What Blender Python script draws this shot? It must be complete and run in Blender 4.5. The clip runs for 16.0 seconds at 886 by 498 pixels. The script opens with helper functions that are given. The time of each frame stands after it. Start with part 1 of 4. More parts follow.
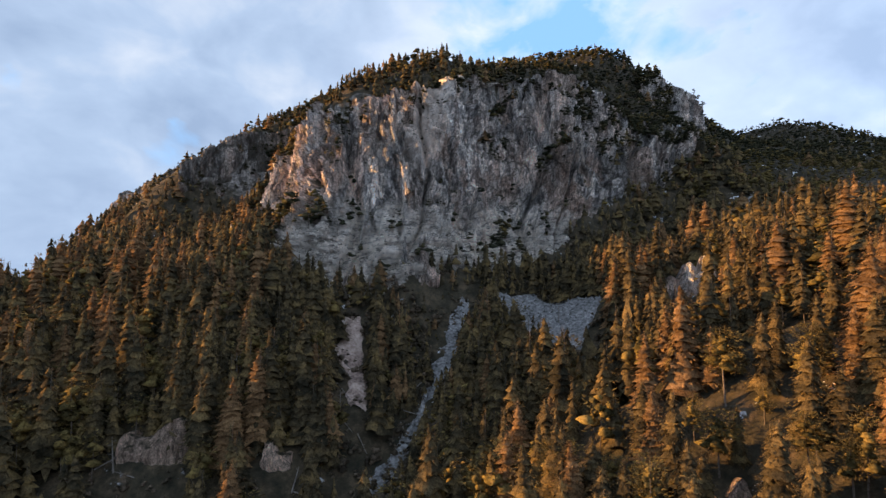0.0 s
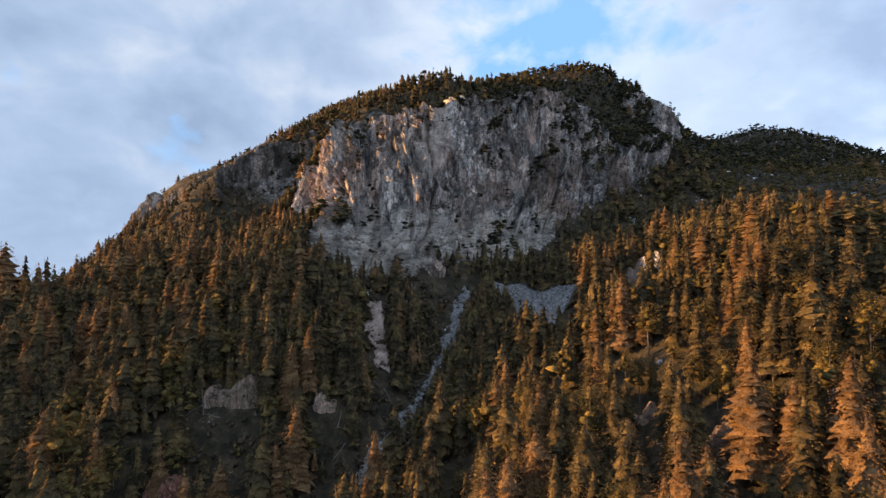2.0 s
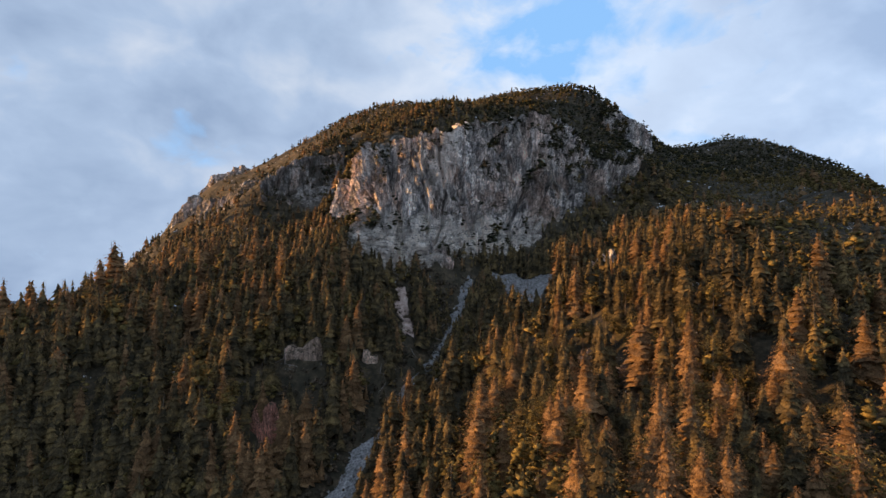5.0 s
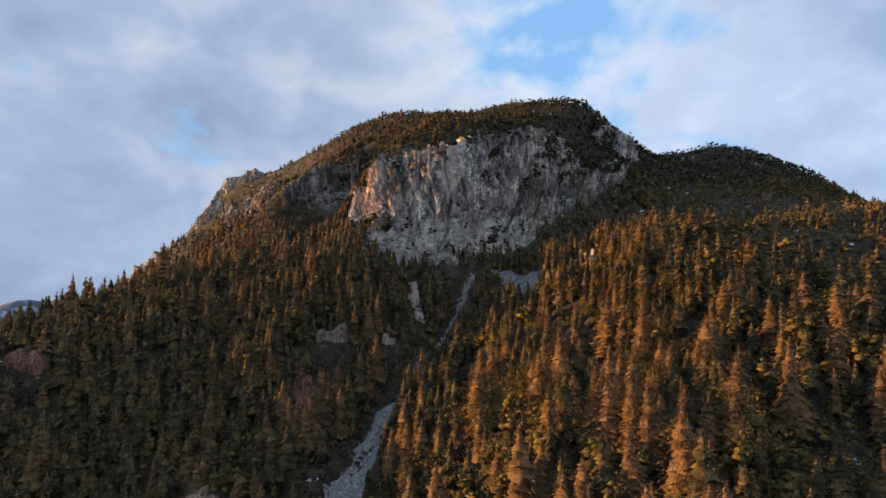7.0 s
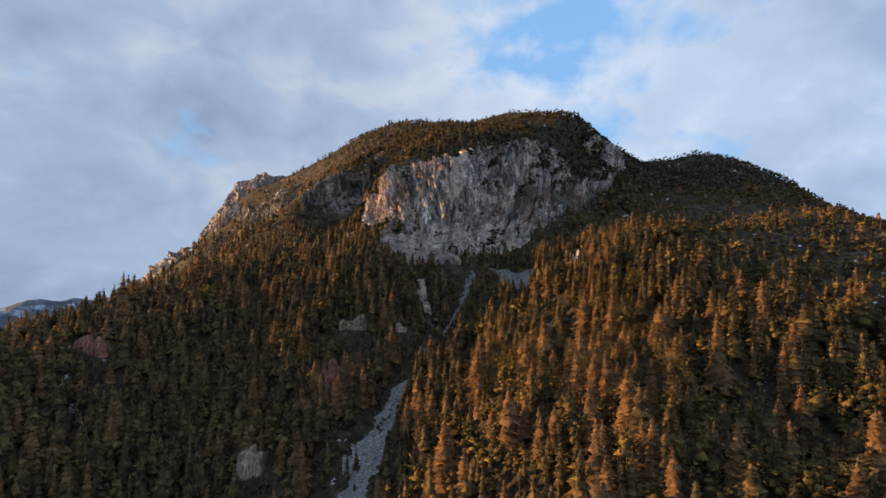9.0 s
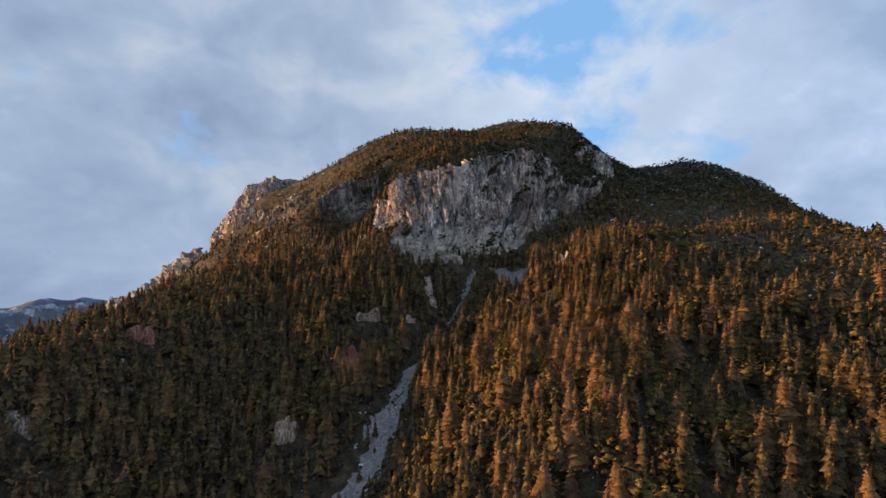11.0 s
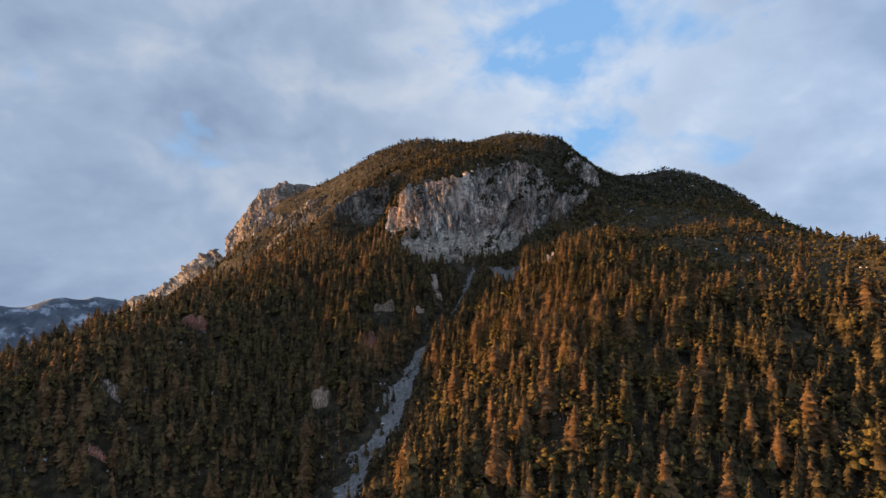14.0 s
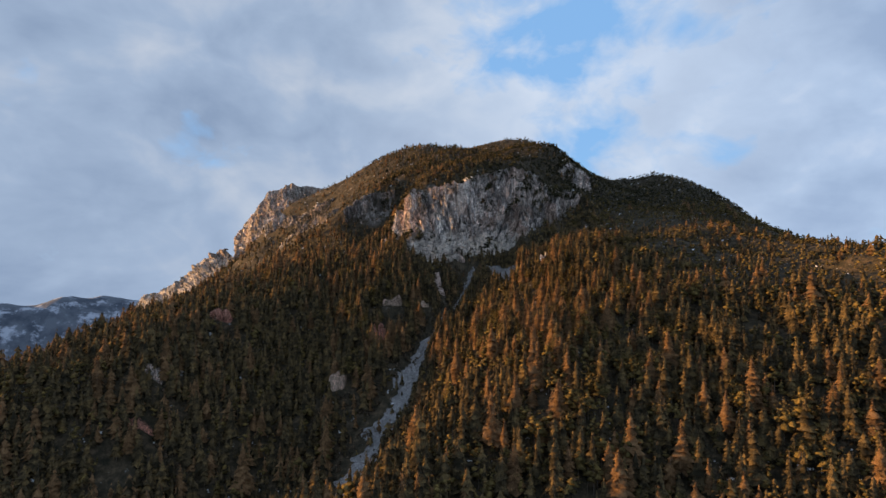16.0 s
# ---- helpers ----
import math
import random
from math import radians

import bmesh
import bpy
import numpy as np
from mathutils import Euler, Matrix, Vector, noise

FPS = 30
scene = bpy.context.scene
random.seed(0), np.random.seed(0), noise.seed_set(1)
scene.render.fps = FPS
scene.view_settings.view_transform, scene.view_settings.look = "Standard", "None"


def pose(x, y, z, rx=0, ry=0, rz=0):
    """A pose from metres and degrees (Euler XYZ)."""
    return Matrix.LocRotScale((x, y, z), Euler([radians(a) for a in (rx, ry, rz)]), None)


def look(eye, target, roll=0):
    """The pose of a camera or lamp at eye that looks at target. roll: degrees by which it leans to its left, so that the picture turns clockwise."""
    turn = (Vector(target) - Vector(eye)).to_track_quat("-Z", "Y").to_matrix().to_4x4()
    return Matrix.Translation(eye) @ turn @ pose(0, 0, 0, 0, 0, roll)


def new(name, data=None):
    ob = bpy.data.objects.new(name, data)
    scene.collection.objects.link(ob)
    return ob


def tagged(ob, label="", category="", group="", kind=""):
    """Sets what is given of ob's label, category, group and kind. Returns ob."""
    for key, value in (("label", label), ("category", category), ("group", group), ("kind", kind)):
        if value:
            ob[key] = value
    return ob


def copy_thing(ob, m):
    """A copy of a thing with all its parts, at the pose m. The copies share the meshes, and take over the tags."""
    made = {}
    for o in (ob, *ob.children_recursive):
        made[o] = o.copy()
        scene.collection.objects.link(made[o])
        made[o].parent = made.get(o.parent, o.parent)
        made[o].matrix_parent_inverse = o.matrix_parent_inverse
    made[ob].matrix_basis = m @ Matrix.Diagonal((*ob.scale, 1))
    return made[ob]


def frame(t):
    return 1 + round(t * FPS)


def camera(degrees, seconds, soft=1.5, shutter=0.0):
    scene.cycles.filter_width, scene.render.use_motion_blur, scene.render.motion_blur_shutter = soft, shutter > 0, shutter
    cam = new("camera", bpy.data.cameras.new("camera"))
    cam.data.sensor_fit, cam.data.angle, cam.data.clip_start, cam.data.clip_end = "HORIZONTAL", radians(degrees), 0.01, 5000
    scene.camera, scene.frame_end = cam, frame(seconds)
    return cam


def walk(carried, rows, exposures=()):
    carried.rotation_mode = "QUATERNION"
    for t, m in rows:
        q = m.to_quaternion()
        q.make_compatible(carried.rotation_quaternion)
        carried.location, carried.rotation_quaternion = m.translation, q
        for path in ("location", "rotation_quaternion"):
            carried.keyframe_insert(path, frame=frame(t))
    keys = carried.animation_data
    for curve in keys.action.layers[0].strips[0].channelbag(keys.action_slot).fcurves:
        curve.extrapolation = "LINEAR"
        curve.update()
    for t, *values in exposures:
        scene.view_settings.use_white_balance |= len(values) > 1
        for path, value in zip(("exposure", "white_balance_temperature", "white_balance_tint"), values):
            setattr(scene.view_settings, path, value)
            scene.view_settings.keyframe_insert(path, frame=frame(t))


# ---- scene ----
cam = camera(77.6, 16.0)
METRES, EYE, TILT, LEAN, TURN = 480.0, 260.0, 4.0, 0.0, 0.0
ROWS = [
    (0.0, 0.0, 0.0, 0.0, 0.0, 0.0, -0.0),
    (0.5, -0.0012, -0.0259, -0.0007, 0.03, -0.08, 0.06),
    (1.0, -0.0022, -0.0527, -0.0001, 0.08, -0.23, 0.1),
    (1.5, -0.0031, -0.0821, 0.0005, 0.12, -0.32, 0.13),
    (2.0, -0.0042, -0.1134, 0.0016, 0.16, -0.45, 0.15),
    (2.5, -0.0052, -0.1444, 0.0031, 0.21, -0.58, 0.18),
    (3.0, -0.0065, -0.1763, 0.0046, 0.25, -0.7, 0.21),
    (3.5, -0.0075, -0.2073, 0.0059, 0.34, -0.82, 0.21),
    (4.0, -0.0086, -0.2396, 0.0073, 0.44, -0.94, 0.22),
    (6.5, -0.013, -0.3975, 0.0111, 0.88, -1.14, 0.19),
    (7.0, -0.0141, -0.4295, 0.0118, 0.94, -1.11, 0.22),
    (7.5, -0.0151, -0.4611, 0.013, 0.98, -1.11, 0.22),
    (8.0, -0.0163, -0.4935, 0.014, 0.99, -1.1, 0.23),
    (8.5, -0.0172, -0.5246, 0.0149, 1.02, -1.11, 0.24),
    (9.0, -0.0184, -0.5563, 0.0158, 1.05, -1.09, 0.25),
    (11.5, -0.0238, -0.7145, 0.0205, 1.15, -1.04, 0.21),
    (12.0, -0.0243, -0.7464, 0.0214, 1.18, -1.04, 0.23),
    (12.5, -0.0248, -0.7777, 0.022, 1.19, -1.04, 0.23),
    (13.0, -0.0253, -0.8096, 0.0227, 1.22, -1.01, 0.24),
    (13.5, -0.0256, -0.8407, 0.0233, 1.23, -0.92, 0.24),
    (14.0, -0.0261, -0.8727, 0.024, 1.26, -0.96, 0.24),
    (14.5, -0.0269, -0.9039, 0.0249, 1.26, -0.98, 0.21),
    (15.0, -0.0275, -0.9358, 0.0258, 1.29, -1.0, 0.21),
    (15.5, -0.0281, -0.9671, 0.0265, 1.3, -0.99, 0.2),
    (16.0, -0.0289, -0.9991, 0.0273, 1.3, -0.97, 0.18),
]
EXPOSURES = [(0.0, 1.45), (2.0, 1.36), (3.5, 1.28), (7.0, 1.13), (9.0, 1.05), (16.0, 0.96)]
walk(cam, [(t, pose(0, 0, EYE, TILT, LEAN, TURN) @ pose(METRES * x, METRES * y, METRES * z, 90 + pitch, roll, yaw)) for t, x, y, z, yaw, pitch, roll in ROWS], EXPOSURES)

# ---------------------------------------------------------------- light
SUN_AZ, SUN_EL = radians(175), radians(6.2)      # azimuth from +x towards +y
sun_way = Vector((math.cos(SUN_AZ) * math.cos(SUN_EL), math.sin(SUN_AZ) * math.cos(SUN_EL), math.sin(SUN_EL)))
sun = new("sun", bpy.data.lights.new("sun", "SUN"))
sun.data.energy, sun.data.angle, sun.data.color = 5.5, radians(1.2), (1.0, 0.54, 0.20)
sun.matrix_world = look((0, 0, 900), Vector((0, 0, 900)) - sun_way)


class Nodes:
    """Short hand for node trees."""

    def __init__(self, tree):
        self.tree = tree
        tree.nodes.clear()

    def add(self, kind, sets=None, **links):
        n = self.tree.nodes.new(kind)
        for key, value in (sets or {}).items():
            setattr(n, key, value)
        for key, value in links.items():
            key = int(key[1:]) if key[0] == "i" and key[1:].isdigit() else key.replace("_", " ")
            if isinstance(value, bpy.types.NodeSocket):
                self.tree.links.new(value, n.inputs[key])
            else:
                n.inputs[key].default_value = value
        return n

    def math(self, op, a, b=0.0, clamp=False):
        return self.add("ShaderNodeMath", {"operation": op, "use_clamp": clamp}, i0=a, i1=b).outputs[0]

    def noise(self, vector, scale, detail=4.0, rough=0.55, distort=0.0):
        return self.add("ShaderNodeTexNoise", None, Vector=vector, Scale=scale, Detail=detail, Roughness=rough, Distortion=distort).outputs[0]

    def ramp(self, fac, stops):
        n = self.add("ShaderNodeValToRGB", None, Fac=fac)
        e = n.color_ramp.elements
        while len(e) < len(stops):
            e.new(0.5)
        for k, (p, c) in enumerate(stops):
            e[k].position, e[k].color = p, (*c, 1) if isinstance(c, tuple) else (c, c, c, 1)
        return n.outputs[0]

    def mix(self, fac, a, b, how="MIX"):
        n = self.add("ShaderNodeMix", {"data_type": "RGBA", "blend_type": how})
        for k, v in ((0, fac), (6, a), (7, b)):
            if isinstance(v, bpy.types.NodeSocket):
                self.tree.links.new(v, n.inputs[k])
            else:
                n.inputs[k].default_value = (*v, 1) if isinstance(v, tuple) else v
        return n.outputs[2]


world = bpy.data.worlds.new("sky")
scene.world = world
world.use_nodes = True
N = Nodes(world.node_tree)
way = N.add("ShaderNodeTexCoord").outputs["Generated"]
sky = N.add("ShaderNodeTexSky", {"sky_type": "NISHITA", "sun_disc": False, "sun_elevation": SUN_EL, "sun_rotation": math.pi / 2 - SUN_AZ,
                                 "altitude": 900.0, "air_density": 1.0, "dust_density": 0.6, "ozone_density": 2.0})
sep = N.add("ShaderNodeSeparateXYZ", None, Vector=way)
drift = N.add("ShaderNodeVectorMath", {"operation": "MULTIPLY"}, i0=way, i1=(1.0, 0.8, 1.5)).outputs[0]
puffs = N.noise(drift, 4.2, 7.0, 0.52, 0.35)
wide = N.noise(drift, 1.7, 4.0, 0.5, 0.2)
# a clearing in the cloud, east of the summit
clear = N.add("ShaderNodeVectorMath", {"operation": "DISTANCE"}, i0=way, i1=(0.20, 0.91, 0.35))
gap = N.math("SUBTRACT", 1.0, N.math("DIVIDE", clear.outputs["Value"], 0.42), True)
cover = N.math("SUBTRACT", N.math("ADD", N.math("ADD", N.math("MULTIPLY", puffs, 0.42), N.math("MULTIPLY", N.noise(drift, 11.0, 6.0, 0.55, 0.4), 0.28)), N.math("MULTIPLY", wide, 0.30)), N.math("MULTIPLY", gap, 0.20))
mask = N.ramp(cover, [(0.335, 0.0), (0.425, 1.0)])
tone = N.math("ADD", N.math("MULTIPLY", N.noise(drift, 3.3, 7.0, 0.5, 0.5), 0.6), N.math("MULTIPLY", N.noise(drift, 9.0, 5.0, 0.5, 0.3), 0.4))
cloud = N.ramp(tone, [(0.36, (0.180, 0.242, 0.352)), (0.50, (0.246, 0.316, 0.432)), (0.61, (0.345, 0.395, 0.480)), (0.70, (0.44, 0.46, 0.52))])
# thinner, paler cloud to the east
pale = N.math("ADD", N.math("MULTIPLY", N.math("MAXIMUM", sep.outputs[0], 0.0), 0.42), 1.0)
cloud = N.mix(1.0, cloud, N.add("ShaderNodeCombineColor", None, Red=pale, Green=pale, Blue=pale).outputs[0], "MULTIPLY")
cloud = N.mix(N.math("MULTIPLY", gap, 0.6), cloud, (0.50, 0.57, 0.68))
blue = N.mix(0.6, N.mix(1.0, sky.outputs[0], (0.08, 0.08, 0.08), "MULTIPLY"), (0.25, 0.49, 0.86))
# the unseen southern sky is brightened: added fill for cliff and shaded slopes
south_fill = N.math("MULTIPLY", N.math("MAXIMUM", N.math("MULTIPLY", sep.outputs[1], -1.0), 0.0), 0.25)
back = N.add("ShaderNodeBackground", None, Color=N.mix(mask, blue, cloud), Strength=N.math("MULTIPLY", N.math("ADD", south_fill, 1.0), 0.75))
N.add("ShaderNodeOutputWorld", None, Surface=back.outputs[0])


# ---------------------------------------------------------------- materials
def material(name, build):
    m = bpy.data.materials.new(name)
    m.use_nodes = True
    n = Nodes(m.node_tree)
    place = n.add("ShaderNodeNewGeometry")
    shader = build(n, place.outputs["Position"], place)
    n.add("ShaderNodeOutputMaterial", None, Surface=shader)
    return m


def principled(n, colour, rough=0.9, height=None, strength=0.5, distance=0.3):
    links = {"Base_Color": colour if isinstance(colour, bpy.types.NodeSocket) else (*colour, 1), "Roughness": rough}
    if height is not None:
        links["Normal"] = n.add("ShaderNodeBump", None, Height=height, Strength=strength, Distance=distance).outputs[0]
    s = n.add("ShaderNodeBsdfPrincipled", None, **links)
    s.inputs["Specular IOR Level"].default_value = 0.25
    return s.outputs[0]


def rock_build(n, p, g, tint=(0.60, 0.42, 0.325), lo=0.43, hi=0.62, most=0.75, size=1.0, grass=0.0):
    tall = n.add("ShaderNodeVectorMath", {"operation": "MULTIPLY"}, i0=p, i1=(size, size, 0.22 * size)).outputs[0]
    streak = n.noise(tall, 0.13, 7.0, 0.62, 0.6)
    grain = n.noise(p, 0.42 * size, 12.0, 0.78)
    tone = n.math("ADD", n.math("MULTIPLY", streak, 0.70), n.math("MULTIPLY", grain, 0.30))
    colour = n.ramp(tone, [(0.40, (0.10, 0.093, 0.090)), (0.46, (0.29, 0.268, 0.255)), (0.515, (0.52, 0.47, 0.43)), (0.585, (0.84, 0.74, 0.65))])
    rust = n.ramp(n.noise(tall, 0.045, 4.0, 0.5, 0.8), [(lo, 0.0), (hi, most)])
    colour = n.mix(rust, colour, tint)
    fleck = n.ramp(n.noise(p, 0.85 * size, 10.0, 0.72, 0.4), [(0.42, 0.68), (0.50, 1.02), (0.58, 1.30)])
    colour = n.mix(1.0, colour, fleck, "MULTIPLY")
    # water stains, weathered plates and the joints between them
    stain = n.ramp(n.noise(tall, 0.33, 6.0, 0.62, 0.7), [(0.41, 0.34), (0.47, 0.95), (0.56, 1.25)])
    colour = n.mix(0.75, colour, stain, "MULTIPLY")
    warp = n.add("ShaderNodeTexNoise", None, Vector=p, Scale=0.16 * size, Detail=4.0)
    bent = n.add("ShaderNodeVectorMath", {"operation": "MULTIPLY_ADD"}, i0=warp.outputs[1], i1=(5.0, 5.0, 3.0), i2=tall).outputs[0]
    plates = n.add("ShaderNodeTexVoronoi", {"feature": "F1"}, Vector=bent, Scale=0.13 * size)
    worn = n.ramp(n.add("ShaderNodeSeparateColor", None, Color=plates.outputs["Color"]).outputs[0], [(0.0, 0.70), (1.0, 1.35)])
    colour = n.mix(0.9, colour, worn, "MULTIPLY")
    joint = n.add("ShaderNodeTexVoronoi", {"feature": "DISTANCE_TO_EDGE"}, Vector=bent, Scale=0.13 * size).outputs["Distance"]
    colour = n.mix(n.ramp(joint, [(0.0, 0.7), (0.06, 0.0)]), colour, (0.05, 0.046, 0.042))
    xyz = n.add("ShaderNodeSeparateXYZ", None, Vector=p)
    # one broad pale wash down the face
    off = n.math("ADD", n.math("SUBTRACT", xyz.outputs[0], n.math("MULTIPLY", n.math("SUBTRACT", xyz.outputs[2], 372.0), 0.20)), 5.0)
    wash = n.math("MULTIPLY", n.ramp(n.math("ADD", n.math("DIVIDE", n.math("ABSOLUTE", off), 17.0), n.math("MULTIPLY", n.math("SUBTRACT", n.noise(tall, 0.30, 8.0, 0.65), 0.5), 2.6)), [(0.30, 0.92), (0.75, 0.0)]),
                  n.ramp(n.math("DIVIDE", n.math("SUBTRACT", xyz.outputs[2], 300.0), 100.0), [(0.22, 0.0), (0.42, 0.8)]))
    colour = n.mix(wash, colour, (0.88, 0.76, 0.66))
    # thin pale beds near the foot, and broad pale and dark zones
    flat = n.add("ShaderNodeVectorMath", {"operation": "MULTIPLY"}, i0=p, i1=(0.30, 0.30, 1.3)).outputs[0]
    beds = n.ramp(n.noise(flat, 0.42, 8.0, 0.68, 0.9), [(0.40, (0.22, 0.20, 0.18)), (0.46, (0.68, 0.61, 0.535)), (0.56, (0.90, 0.81, 0.71))])
    low = n.ramp(n.math("ADD", n.math("DIVIDE", n.math("SUBTRACT", xyz.outputs[2], 262.0), 60.0), n.math("MULTIPLY", n.math("SUBTRACT", n.noise(p, 0.05, 4.0), 0.5), 1.2)), [(0.50, 0.85), (0.75, 0.0)])
    colour = n.mix(low if size == 1.0 else 0.0, colour, beds)
    zone = n.ramp(n.noise(p, 0.021 * size, 5.0, 0.55, 0.5), [(0.36, 0.62), (0.50, 1.0), (0.63, 1.35)])
    colour = n.mix(1.0, colour, zone, "MULTIPLY")
    if grass:
        turf = n.ramp(n.noise(p, 0.035, 10.0, 0.68, 0.4), [(0.47, grass), (0.60, 0.3 * grass)])
        colour = n.mix(turf, colour, (0.062, 0.054, 0.042))
    sep = n.add("ShaderNodeSeparateXYZ", None, Vector=g.outputs["Normal"])
    ledge = n.math("MULTIPLY", n.ramp(sep.outputs[2], [(0.45, 0.0), (0.72, 1.0)]), n.ramp(n.noise(p, 0.22, 4.0), [(0.38, 0.0), (0.55, 1.0)]))
    colour = n.mix(ledge, colour, (0.055, 0.05, 0.03))
    return principled(n, colour, 0.92, n.math("ADD", n.math("MULTIPLY", grain, 1.8), streak), 1.0, 2.2)


def ground_build(n, p, g):
    sep = n.add("ShaderNodeSeparateXYZ", None, Vector=g.outputs["Normal"])
    litter = n.ramp(n.noise(p, 0.16, 12.0, 0.75), [(0.36, (0.014, 0.014, 0.009)), (0.50, (0.042, 0.035, 0.021)), (0.64, (0.105, 0.075, 0.046))])
    stone = n.ramp(n.noise(p, 0.40, 12.0, 0.76, 0.3), [(0.40, (0.045, 0.042, 0.038)), (0.50, (0.16, 0.145, 0.13)), (0.62, (0.38, 0.34, 0.30))])
    steep = n.ramp(n.math("ADD", sep.outputs[2], n.math("MULTIPLY", n.math("SUBTRACT", n.noise(p, 0.06, 5.0, 0.6), 0.5), 0.45)), [(0.34, 1.0), (0.44, 0.0)])
    colour = n.mix(steep, litter, stone)
    snow = n.math("MULTIPLY", n.ramp(n.noise(p, 0.12, 7.0, 0.7), [(0.635, 0.0), (0.665, 1.0)]), n.ramp(sep.outputs[2], [(0.62, 0.0), (0.75, 1.0)]))
    colour = n.mix(snow, colour, (0.72, 0.74, 0.78))
    return principled(n, colour, 0.95, n.noise(p, 0.5, 8.0, 0.7), 0.8, 0.8)


def scree_build(n, p, g):
    v = n.add("ShaderNodeTexVoronoi", None, Vector=p, Scale=0.9)
    tone = n.math("ADD", n.math("MULTIPLY", n.noise(p, 0.12, 5.0, 0.6), 0.5), n.math("MULTIPLY", v.outputs["Distance"], 0.45))
    colour = n.ramp(tone, [(0.22, (0.085, 0.083, 0.08)), (0.48, (0.185, 0.183, 0.18)), (0.7, (0.36, 0.35, 0.345))])
    return principled(n, colour, 0.95, v.outputs["Distance"], 0.8, 0.5)


def earth_build(n, p, g):
    tone = n.math("ADD", n.math("MULTIPLY", n.noise(p, 0.20, 5.0, 0.6), 0.5), n.math("MULTIPLY", n.noise(p, 0.9, 9.0, 0.75), 0.5))
    colour = n.ramp(tone, [(0.40, (0.13, 0.095, 0.08)), (0.49, (0.40, 0.29, 0.24)), (0.58, (0.62, 0.49, 0.41))])
    return principled(n, colour, 0.95, n.noise(p, 0.8, 8.0, 0.75), 1.0, 0.8)


def leaf_build(dark, mid, light, back=0.22):
    def build(n, p, g):
        tone = n.math("ADD", n.math("MULTIPLY", n.noise(p, 0.13, 3.0, 0.65), 0.80), n.math("MULTIPLY", g.outputs["Random Per Island"], 0.20))
        colour = n.ramp(tone, [(0.36, dark), (0.50, mid), (0.64, light)])
        colour = n.mix(1.0, colour, n.ramp(n.noise(p, 1.6, 6.0, 0.75), [(0.36, 0.42), (0.50, 1.0), (0.64, 1.5)]), "MULTIPLY")
        a = n.add("ShaderNodeBsdfDiffuse", None, Color=colour).outputs[0]
        b = n.add("ShaderNodeBsdfTranslucent", None, Color=colour).outputs[0]
        return n.add("ShaderNodeMixShader", None, Fac=back, i1=a, i2=b).outputs[0]
    return build


def bark_build(n, p, g):
    colour = n.ramp(n.noise(p, 2.0, 6.0, 0.7), [(0.35, (0.05, 0.04, 0.032)), (0.65, (0.17, 0.14, 0.115))])
    return principled(n, colour, 0.9)


def hazed_far_build(n, p, g):
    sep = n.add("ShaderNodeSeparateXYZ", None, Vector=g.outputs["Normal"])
    # distance haze is put into the colour: bluish forest, muted bluish snow
    hazed_wood = n.ramp(n.noise(p, 0.012, 8.0, 0.6), [(0.38, (0.055, 0.07, 0.095)), (0.62, (0.12, 0.14, 0.17))])
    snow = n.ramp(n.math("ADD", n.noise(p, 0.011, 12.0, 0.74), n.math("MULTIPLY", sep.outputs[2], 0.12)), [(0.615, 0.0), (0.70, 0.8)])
    return principled(n, n.mix(snow, hazed_wood, (0.42, 0.47, 0.55)), 0.95)


ROCK = material("limestone", rock_build)
ROCK_RED = material("red_rock", lambda n, p, g: rock_build(n, p, g, (0.66, 0.29, 0.20), 0.15, 0.34, 0.92, 3.0))
ROCK_TAN = material("tan_rock", lambda n, p, g: rock_build(n, p, g, (0.68, 0.48, 0.35), 0.18, 0.40, 0.85, 3.0))
ROCK_SMALL = material("weathered_rock", lambda n, p, g: rock_build(n, p, g, size=3.0))
ROCK_BARE = material("bare_limestone", lambda n, p, g: rock_build(n, p, g, grass=0.45))
ROCK_GRASSY = material("grassy_limestone", lambda n, p, g: rock_build(n, p, g, grass=0.9))
GROUND = material("forest_floor", ground_build)
SCREE = material("scree", scree_build)
EARTH = material("bare_earth", earth_build)
BARK = material("bark", bark_build)
FAR = material("hazed_far_slopes", hazed_far_build)
LEAF = {
    "spruce": material("spruce_needles", leaf_build((0.030, 0.027, 0.018), (0.084, 0.065, 0.036), (0.172, 0.122, 0.054), 0.2)),
    "larch": material("larch_needles", leaf_build((0.105, 0.064, 0.034), (0.175, 0.106, 0.053), (0.255, 0.156, 0.078), 0.25)),
    "scrub": material("scrub_twigs", leaf_build((0.050, 0.042, 0.032), (0.095, 0.076, 0.055), (0.165, 0.125, 0.090))),
    "shrub": material("undergrowth", leaf_build((0.04, 0.034, 0.022), (0.085, 0.068, 0.042), (0.16, 0.115, 0.068))),
    "mountain_pine": material("mountain_pine_needles", leaf_build((0.020, 0.024, 0.016), (0.046, 0.046, 0.028), (0.095, 0.082, 0.044), 0.15)),
    "pine": material("pine_needles", leaf_build((0.044, 0.038, 0.018), (0.118, 0.092, 0.037), (0.215, 0.158, 0.058), 0.2)),
}

# ---------------------------------------------------------------- noise in numpy
def lattice(ix, iy, iz, seed):
    h = (ix.astype(np.int64) * 374761393 + iy.astype(np.int64) * 668265263 + iz.astype(np.int64) * 1440662683 + seed * 974634301) & 0xFFFFFFFF
    h = ((h ^ (h >> 13)) * 1274126177) & 0xFFFFFFFF
    h = ((h ^ (h >> 16)) * 2246822519) & 0xFFFFFFFF
    return ((h ^ (h >> 15)) & 0xFFFFFF) / float(0xFFFFFF) * 2 - 1


